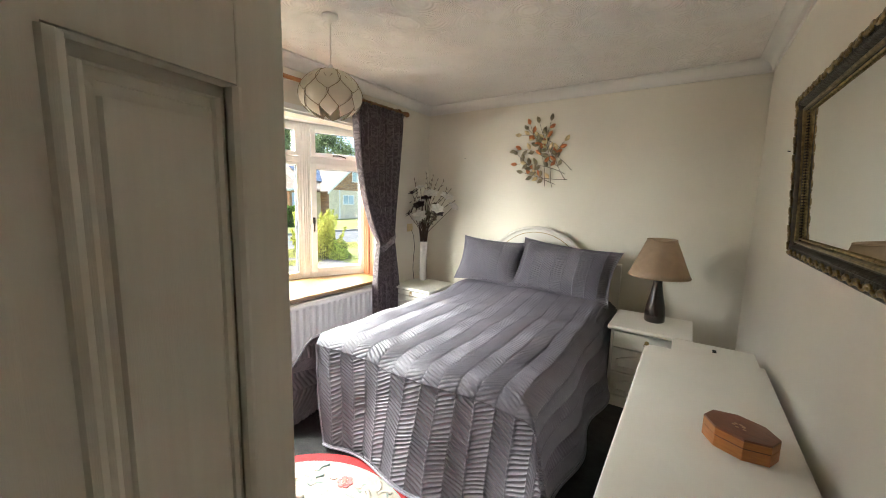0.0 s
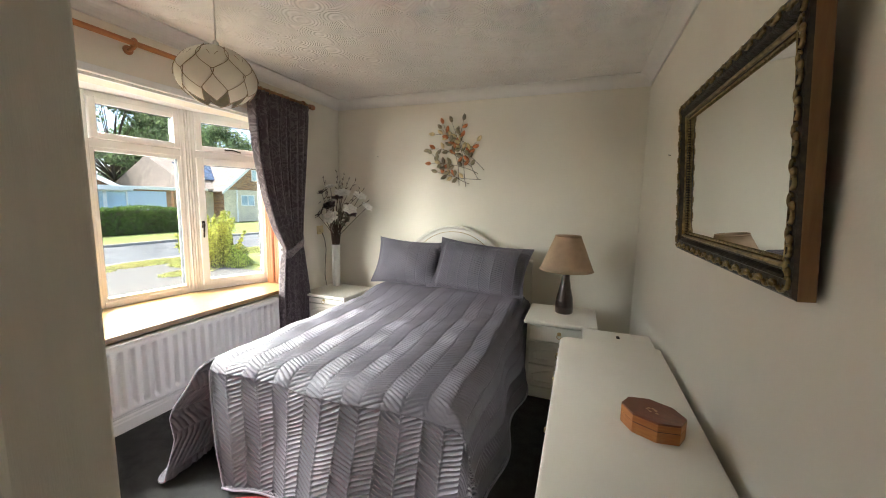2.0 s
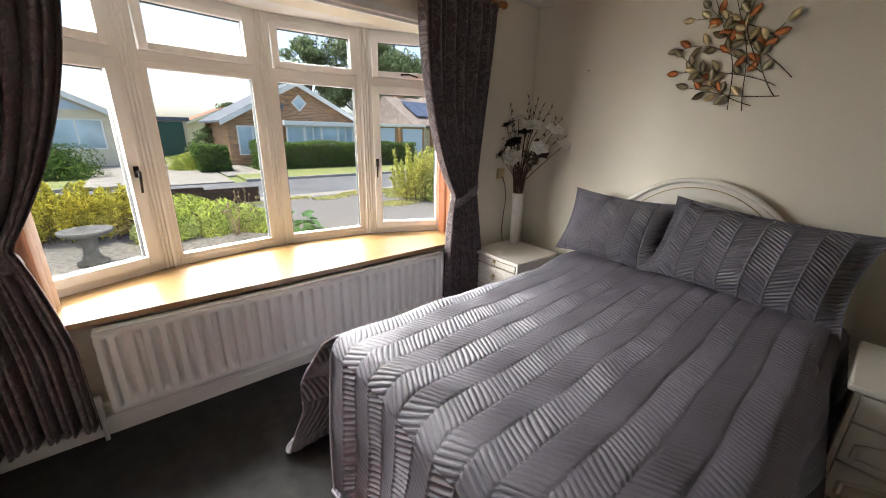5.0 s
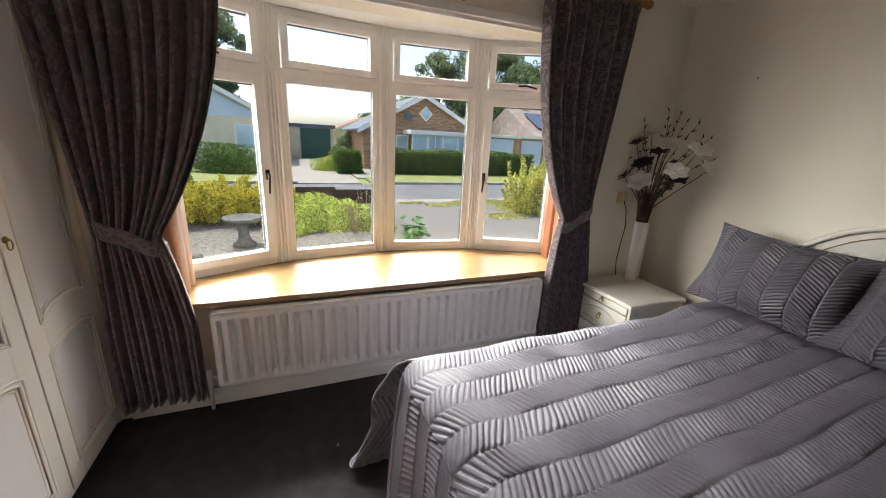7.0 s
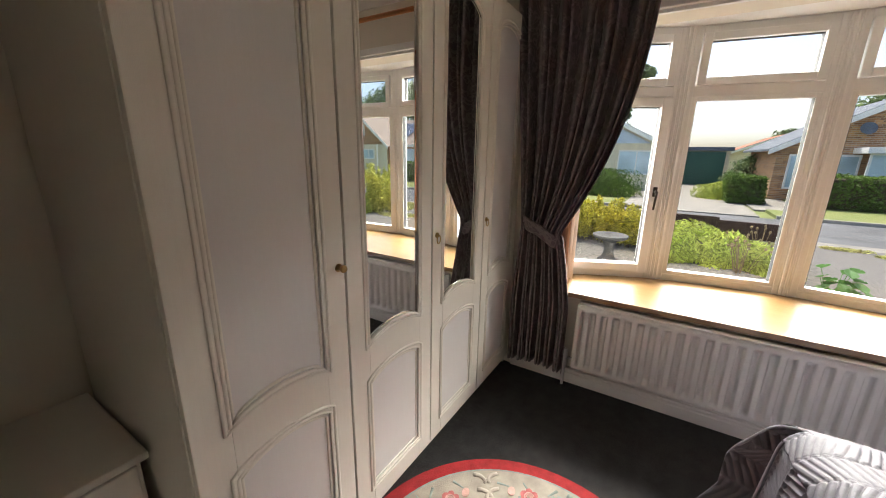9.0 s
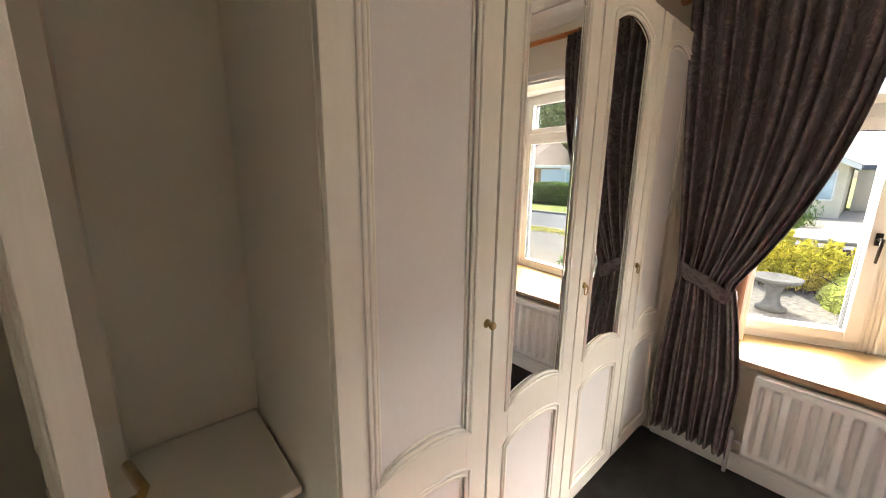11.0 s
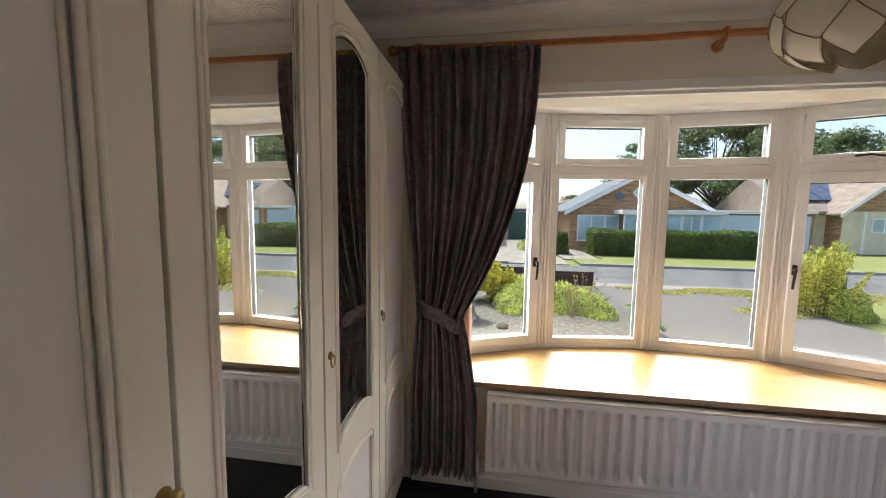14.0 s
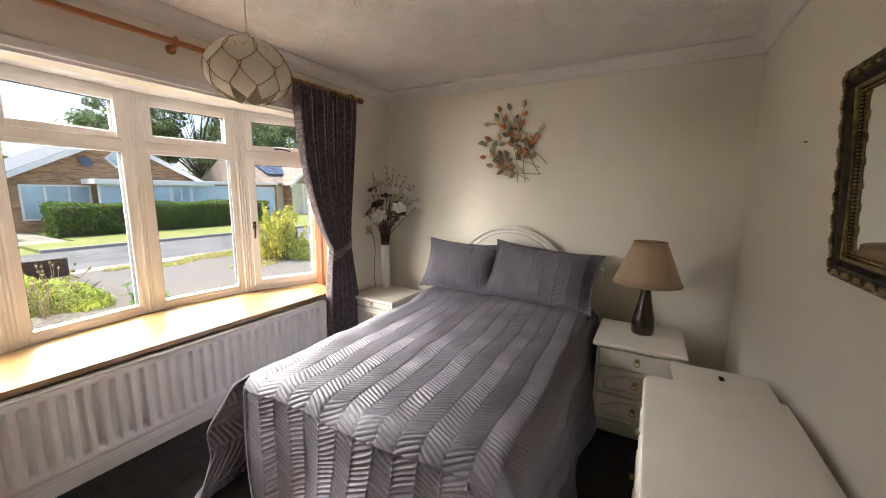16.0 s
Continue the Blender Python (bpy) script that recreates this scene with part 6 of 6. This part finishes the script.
def upright_shrub(name, x, y, lab, seed, material, stems, width, low, high, leaf, grp=""):
    """Upright leafy stems fanning out of one root."""
    rs, rng = np.random.RandomState(seed), random.Random(seed)
    th = thing(name, (x, y, GZ), lab, "shrub", grp)
    bm = bmesh.new()
    P, N = [], []
    for k in range(stems):
        a, r, h = rng.uniform(0, 6.28), width * math.sqrt(rng.uniform(0.004, 1.0)), rng.uniform(low, high)
        h *= 1.12 - 0.35 * r
        q = [Vector((0.7 * r * math.cos(a), 0.7 * r * math.sin(a), 0)), Vector((0.85 * r * math.cos(a), 0.85 * r * math.sin(a), 0.55 * h)), Vector((1.1 * r * math.cos(a), 1.1 * r * math.sin(a), h))]
        add_tube(bm, q, 0.007, 0.002, 5)
        s = rs.uniform(0.12, 1.0, size=150)
        base = np.array([q[0] * (1 - t) ** 2 + q[1] * 2 * t * (1 - t) + q[2] * t * t for t in s])
        P.append(base + rs.normal(size=(150, 3)) * np.array([0.045, 0.045, 0.02]) * (1.25 - s)[:, None])
        N.append(np.stack([np.cos(s * 40 + k), np.sin(s * 40 + k), 0.3 + 0 * s], 1))
    part("branches", bm, M_BARK, th)
    leaf_mesh("foliage", np.concatenate(P), np.concatenate(N), leaf, material, th, "", seed, 2.4)


for k, (x, y, rx, ry, rz) in enumerate(((-9.3, 0.55, 0.7, 0.7, 0.55), (-9.2, 1.35, 0.7, 0.6, 0.58), (-9.0, 1.95, 0.55, 0.45, 0.52))):
    upright_shrub("golden_shrub", x, y, "golden yellow upright shrub in the front garden", 40 + k, M_GOLD, 70, rx, rz * 0.95, rz * 1.55, 0.022, "golden shrubs")
upright_shrub("tall_shrub", -9.3, 8.35, "tall feathery yellow green shrub beside the drive", 50, M_TALL, 58, 0.75, 0.75, 1.5, 0.026)
shrub("low_bush", -9.0, 8.75, 0.5, 0.5, 0.50, M_SHRUB, "small rounded bright green bush by the drive", 3000, 0.026, 51, 1.8)


def seed_heads(x, y, lab, seed):
    rng = random.Random(seed)
    M_DRY = mat("dry_stalk", (0.30, 0.22, 0.12), 0.9, vary=0.2)
    th = thing("dry_flower_stalks", (x, y, GZ), lab, "plant")
    for k in range(16):
        a, r = rng.uniform(0, 6.28), rng.uniform(0, 0.28)
        h = rng.uniform(0.35, 0.62)
        tip = (r * 1.6 * math.cos(a), r * 1.6 * math.sin(a), h)
        bm = bmesh.new()
        add_tube(bm, [(r * 0.5 * math.cos(a), r * 0.5 * math.sin(a), 0), (r * math.cos(a), r * math.sin(a), h * 0.6), tip], 0.005, 0.003, 5)
        bmesh.ops.create_icosphere(bm, subdivisions=1, radius=0.022, matrix=Matrix.Translation(tip) @ Matrix.Diagonal((1, 1, 1.3, 1)))
        part("stalk", bm, M_DRY, th)


seed_heads(-8.9, 3.95, "dry brown flower stalks beside the board fence", 3)
seed_heads(-7.9, 3.6, "pale dry seed heads at the edge of the bed", 4)

th = thing("broadleaf_plant", (-7.15, 4.45, GZ), "broad leaved bright green plant at the paving edge", "plant")
rng = random.Random(8)
for k in range(22):
    a, r = rng.uniform(0, 6.28), rng.uniform(0.05, 0.30)
    h = rng.uniform(0.12, 0.40) * (1.2 - r)
    bm = bmesh.new()
    c0 = Vector((r * math.cos(a), r * math.sin(a), h))
    petal_ring(bm, c0, Vector((math.cos(a) * 0.5, math.sin(a) * 0.5, 1)).normalized(), 1, 0.20, 0.15, 0.1, rng)
    add_tube(bm, [(0.3 * r * math.cos(a), 0.3 * r * math.sin(a), 0), c0], 0.006, 0.004, 5)
    part("leaf", bm, M_BROAD, th)

bath = thing("bird_bath", (-7.35, 1.75, GZ), "weathered grey cast stone bird bath on a pedestal", "bird bath")
part("pedestal", lathe([(0.17, 0), (0.17, 0.05), (0.12, 0.07), (0.085, 0.14), (0.075, 0.24), (0.10, 0.34), (0.13, 0.37)], 20), M_STONE, bath, "", True)
part("basin", lathe([(0.11, 0.37), (0.22, 0.40), (0.27, 0.43), (0.28, 0.47), (0.255, 0.47), (0.20, 0.435), (0.02, 0.425)], 28), M_STONE, bath, "", True)
for k, (x, y, s) in enumerate(((-8.9, 3.62, 0.16), (-8.75, 3.85, 0.11), (-7.0, 2.3, 0.10), (-6.8, 1.2, 0.09))):
    bm = bmesh.new()
    bmesh.ops.create_icosphere(bm, subdivisions=2, radius=s)
    for v in bm.verts:
        v.co *= 1 + 0.25 * noise.noise(v.co * 9 + Vector((k, 0, 0)))
        v.co.z = max(-s * 0.2, v.co.z * 0.7)
    o = part("garden_stone", bm, M_STONE, m=pose(x, y, GZ + (0.30 if k < 2 else 0.02)), smooth=True)
    tagged(o, "rounded pale grey garden stone in the flower bed", "stone", "garden stones")

fen = thing("board_fence", (-11.0, 0, GZ), "low dark brown board fence along the front garden", "fence")
for k in range(11):
    y1 = 4.68 - 1.22 * k
    y0 = y1 - 1.17
    part("board", box(-0.03, y0, 0.02, 0.03, y1, 0.44 - (0.05 if k == 0 else 0) + 0.015 * (k % 2), 0.006), M_FENCE, fen)
    part("post", box(-0.05, y0 - 0.045, 0, 0.05, y0 - 0.005, 0.45, 0.006), M_FENCE, fen)
for k, (x, y) in enumerate(((-11.3, 10.6), (-11.3, 13.4))):
    o = part("verge_post", lathe([(0.055, 0), (0.055, 0.42), (0.03, 0.47)], 12), M_BARK, m=pose(x, y, GZ))
    tagged(o, "short wooden post standing on the verge", "post", "posts on the verge")


# ---- houses ----
def hwindow(parent, x, y0, z0, y1, z1, bars=1, kind="window"):
    w = part(kind, ring_frame(y0, z0, y1, z1, 0.07, -0.02, 0.06, 0.008), M_FASCIA, parent, m=Matrix(((0, -1, 0, x), (1, 0, 0, 0), (0, 0, 1, 0), (0, 0, 0, 1))))
    bm = bmesh.new()
    for k in range(bars):
        yy = y0 + (y1 - y0) * (k + 1) / (bars + 1)
        add_box(bm, yy - 0.03, -0.02, z0 + 0.07, yy + 0.03, 0.05, z1 - 0.07)
    if bars:
        part("bar", bm, M_FASCIA, w)
    part("pane", box(y0 + 0.06, 0.005, z0 + 0.06, y1 - 0.06, 0.03, z1 - 0.06), M_WGLASS, w)
    return w


def gable_house(lab, x, y0, y1, eave, apex, depth, wallm, roofm, over=0.35, ym=None):
    """Bungalow whose gable faces the road at x; it reaches back to x - depth."""
    ym = (y0 + y1) / 2 if ym is None else ym
    h = thing("house", (x, ym, GZ), lab, "house")
    e, a = eave - GZ, apex - GZ
    bm = bmesh.new()
    pts = [(y0 - ym, 0), (y1 - ym, 0), (y1 - ym, e), (0, a), (y0 - ym, e)]
    f = [bm.verts.new((0, y, z)) for y, z in pts]
    b = [bm.verts.new((-depth, y, z)) for y, z in pts]
    bm.faces.new(f)
    bm.faces.new(b[::-1])
    for k in range(5):
        bm.faces.new((f[k], b[k], b[(k + 1) % 5], f[(k + 1) % 5]))
    part("wall", bm, wallm, h)
    sl = (a - e) / ((y1 - y0) / 2)
    for s, ye in ((-1, y0 - ym), (1, y1 - ym)):
        yo = ye + s * over
        zo = e - sl * over
        bm = bmesh.new()
        q = [(over, 0, a + 0.02), (over, yo, zo + 0.02), (-depth - over, yo, zo + 0.02), (-depth - over, 0, a + 0.02)]
        lo = [bm.verts.new(c) for c in q]
        hi = [bm.verts.new((c[0], c[1], c[2] + 0.10)) for c in q]
        bm.faces.new(lo)
        bm.faces.new(hi[::-1])
        for k in range(4):
            bm.faces.new((lo[k], lo[(k + 1) % 4], hi[(k + 1) % 4], hi[k]))
        r = part("roof", bm, roofm, h)
        bm = bmesh.new()
        q = [(over + 0.03, 0, a + 0.10), (over + 0.03, yo, zo + 0.10), (over + 0.03, yo, zo - 0.12), (over + 0.03, 0, a - 0.14)]
        f1 = [bm.verts.new(c) for c in q]
        f2 = [bm.verts.new((c[0] - 0.04, c[1], c[2])) for c in q]
        bm.faces.new(f1)
        bm.faces.new(f2[::-1])
        for k in range(4):
            bm.faces.new((f1[k], f1[(k + 1) % 4], f2[(k + 1) % 4], f2[k]))
        part("bargeboard", bm, M_FASCIA, r)
    return h


h = gable_house("brown brick bungalow with a white bargeboard and diamond window", -22.0, 6.05, 13.0, 1.86, 3.72, 7, M_BRICK, M_ROOFB, ym=9.45)
hwindow(h, 0.02, 6.45 - 9.45, 0.15 - GZ, 8.6 - 9.45, 1.58 - GZ, 2)
bm = bmesh.new()
add_prism(bm, [(0.40 * math.cos(a), 0.42 * math.sin(a)) for a in (0, math.pi / 2, math.pi, 1.5 * math.pi)], -0.02, 0.03)
dw = part("diamond_window", bm, M_FASCIA, h, m=Matrix(((0, 0, 1, 0.02), (1, 0, 0, 0.15), (0, 1, 0, 2.78 - GZ), (0, 0, 0, 1))))
bm = bmesh.new()
add_prism(bm, [(0.31 * math.cos(a), 0.33 * math.sin(a)) for a in (0, math.pi / 2, math.pi, 1.5 * math.pi)], 0.031, 0.04)
part("pane", bm, M_WGLASS, dw)
bm = lathe([(0.02, 0), (0.20, 0.05), (0.24, 0.08)], 18)
part("dish", bm, M_ROOFB, h, m=pose(0.12, -0.95, 2.55 - GZ, 0, 70, 0))
porch = thing("porch", (-21.9, 10.95, GZ), "white glazed flat roofed porch on the brick bungalow", "porch")
part("flat_roof", box(-0.1, -2.65, 1.98, 1.35, 2.15, 2.20, 0.02), M_FASCIA, porch)
part("dwarf_wall", box(0.0, -2.5, 0, 1.1, 2.0, 0.62), M_BRICK, porch)
for k in range(5):
    ya, yb = -2.5 + 0.9 * k, -2.5 + 0.9 * (k + 1)
    hwindow(porch, 1.12, ya, 0.6, yb, 1.99, 1 if k % 2 else 0)
gar = thing("garage", (-24, 15.7, GZ), "brick flat roofed garage with a pale blue door", "garage")
part("wall", box(-6, -1.3, 0, 0, 1.35, 2.1), M_BRICK, gar)
part("roof", box(-6.1, -1.45, 2.1, 0.2, 1.5, 2.28, 0.02), M_FASCIA, gar)
part("door", box(-0.02, -1.0, 0, 0.05, 1.05, 2.02, 0.01), M_WDOOR, gar)
h2 = gable_house("cream bungalow with a tiled roof, brick gable and solar panels", -24.0, 20.6, 26.4, 2.0, 4.35, 6, M_BRICK, M_ROOF)
part("rendered_wall", box(0.004, -2.88, 0, 0.05, 2.88, 2.3), M_RENDER, h2, "cream rendered wall under the gable")
hwindow(h2, 0.07, -1.55, 1.15, -0.35, 1.95, 1)
hwindow(h2, 0.02, -0.5, 3.0, 0.5, 3.85, 1)
front = part("front_door", box(0.05, 0.55, 0.02, 0.10, 1.45, 2.08, 0.01), M_FASCIA, h2, "white front door")
part("pane", box(0.101, 0.9, 1.0, 0.106, 1.1, 1.8), M_WGLASS, front)
part("dark_glazing", box(0.05, 1.6, 0.05, 0.09, 2.2, 2.05, 0.01), M_SOLAR, h2, "dark glazed side panel")
part("porch_post", box(0.3, -2.15, 0, 0.38, -2.07, 2.3), M_FASCIA, h2)
part("main_wall", box(-9.0, -4.4, 0, -1.0, 6.0, 2.35), M_RENDER, h2)
bm = bmesh.new()
q = [(-0.6, 2.30), (-5.0, 4.55), (-9.4, 2.30), (-9.4, 2.18), (-0.6, 2.18)]
f = [bm.verts.new((x, -4.7, z)) for x, z in q]
b = [bm.verts.new((x, 6.3, z)) for x, z in q]
bm.faces.new(f)
bm.faces.new(b[::-1])
for k in range(5):
    bm.faces.new((f[k], b[k], b[(k + 1) % 5], f[(k + 1) % 5]))
part("main_roof", bm, M_ROOF, h2, "weathered brown tiled main roof")
pitch2 = math.atan2(2.25, 4.4)
for k in range(3):
    part("solar_panel", box(-2.6, -0.5, 0.0, 0.0, 0.5, 0.05, 0.01), M_SOLAR, h2, "dark solar panel", m=Matrix.Translation((-1.6, -3.2 + 1.06 * k, 2.95)) @ Matrix.Rotation(pitch2, 4, "Y"))
part("chimney", box(-5.5, -3.4, 4.2, -4.9, -2.8, 5.1, 0.02), M_BRICK, h2)
g2 = thing("garage", (-24.6, 18.55, GZ), "pale garage beside the cream bungalow", "garage")
part("wall", box(-5, -0.95, 0, 0, 1.2, 2.15), M_BRICK, g2)
part("roof", box(-5.1, -1.0, 2.15, 0.15, 1.25, 2.3), M_FASCIA, g2)
part("door", box(-0.02, -0.75, 0, 0.05, 1.0, 2.0, 0.01), M_WDOOR, g2)
g3 = thing("garage", (-30.0, 3.6, GZ), "flat roofed rendered garage with a green door", "garage")
part("wall", box(-6, -1.65, 0, 0, 1.6, 2.15), M_RENDER, g3)
part("roof", box(-6.2, -1.8, 2.15, 0.2, 1.75, 2.38, 0.02), M_ROOFB, g3)
part("door", box(-0.02, -0.65, 0, 0.06, 1.38, 2.1, 0.01), M_GREEN, g3)
h3 = gable_house("cream bungalow with a pale blue gable", -24.0, -7.2, 1.75, 2.0, 4.3, 9, M_RENDER, M_ROOFB)
hwindow(h3, 0.02, 2.35, 0.75, 4.2, 2.05, 1)
hwindow(h3, 0.02, -2.6, 0.75, 0.8, 2.05, 2)
part("gable_cladding", (lambda b: (add_prism(b, [(-3.9, 2.42), (3.9, 2.42), (0, 4.35)], 0.0, 0.05), b)[1])(bmesh.new()), M_WDOOR, h3, m=Matrix(((0, 0, 1, 0.01), (1, 0, 0, 0), (0, 1, 0, 0), (0, 0, 0, 1))))
h4 = gable_house("distant bungalow with a red tiled roof", -46.0, 6.0, 14.5, 1.6, 3.4, 9, M_RENDER, mat("red_roof_tile", (0.36, 0.14, 0.08), 0.85, vary=0.12, scale=3))


# ---- trees ----
def tree(x, y, trunk_h, crown_r, crown_h, lab, seed, n=17000, lsize=0.15):
    rng = random.Random(seed)
    t = thing("tree", (x, y, GZ), lab, "tree", "trees behind the houses")
    bm = bmesh.new()
    add_tube(bm, [(0, 0, 0), (0.06, 0.03, trunk_h * 0.5), (0, 0.1, trunk_h), (0.1, 0, trunk_h + crown_h * 0.55)], 0.32, 0.08, 8)
    P, N = [], []
    for k in range(56):
        a = rng.uniform(0, 6.28)
        el = rng.uniform(0.0, 1.0)
        r = crown_r * math.sqrt(max(0.05, 1 - (2 * el - 0.9) ** 2)) * rng.uniform(0.55, 1.0)
        c = Vector((r * math.cos(a), r * math.sin(a), trunk_h + crown_h * el))
        add_tube(bm, [(0, 0.05, trunk_h + crown_h * el * 0.35), (c.x * 0.55, c.y * 0.55, trunk_h + crown_h * (el * 0.75)), tuple(c)], 0.055, 0.015, 5)
        cr = crown_r * rng.uniform(0.20, 0.36)
        p, nn = blob_points(n // 56, seed * 31 + k, cr, cr, cr * 0.75, 4, 0.6)
        p[::2, 2] *= -0.7
        P.append(p + np.array(c))
        N.append(nn)
    part("trunk", bm, M_BARK, t)
    leaf_mesh("crown", np.concatenate(P), np.concatenate(N), lsize, M_TREE, t, "open leafy crown", seed, 1.2)


tree(-36, 20.5, 1.4, 4.6, 9.0, "tall leafy tree behind the brick bungalow", 1, 24000)
tree(-38, 26.5, 1.4, 4.8, 8.0, "broad leafy tree behind the cream bungalow", 2, 22000)
tree(-40, 33.5, 1.4, 4.8, 7.8, "broad leafy tree far behind the houses", 3)
tree(-36, 15.2, 2.0, 3.2, 7.0, "slender leafy tree behind the bungalow roof", 4, 9000)
tree(-50, 11.3, 0.8, 2.2, 3.4, "rounded tree between distant roofs", 5, 5000)
tree(-31, -3.0, 3.0, 3.4, 7.2, "leafy tree beyond the pale blue gable", 6)
tree(-27, 6.0, 0.1, 1.3, 1.6, "leafy garden shrub beside the garage", 7, 3500, 0.08)
tree(-43, 43, 2.4, 5.0, 6.5, "leafy tree at the end of the road", 8)
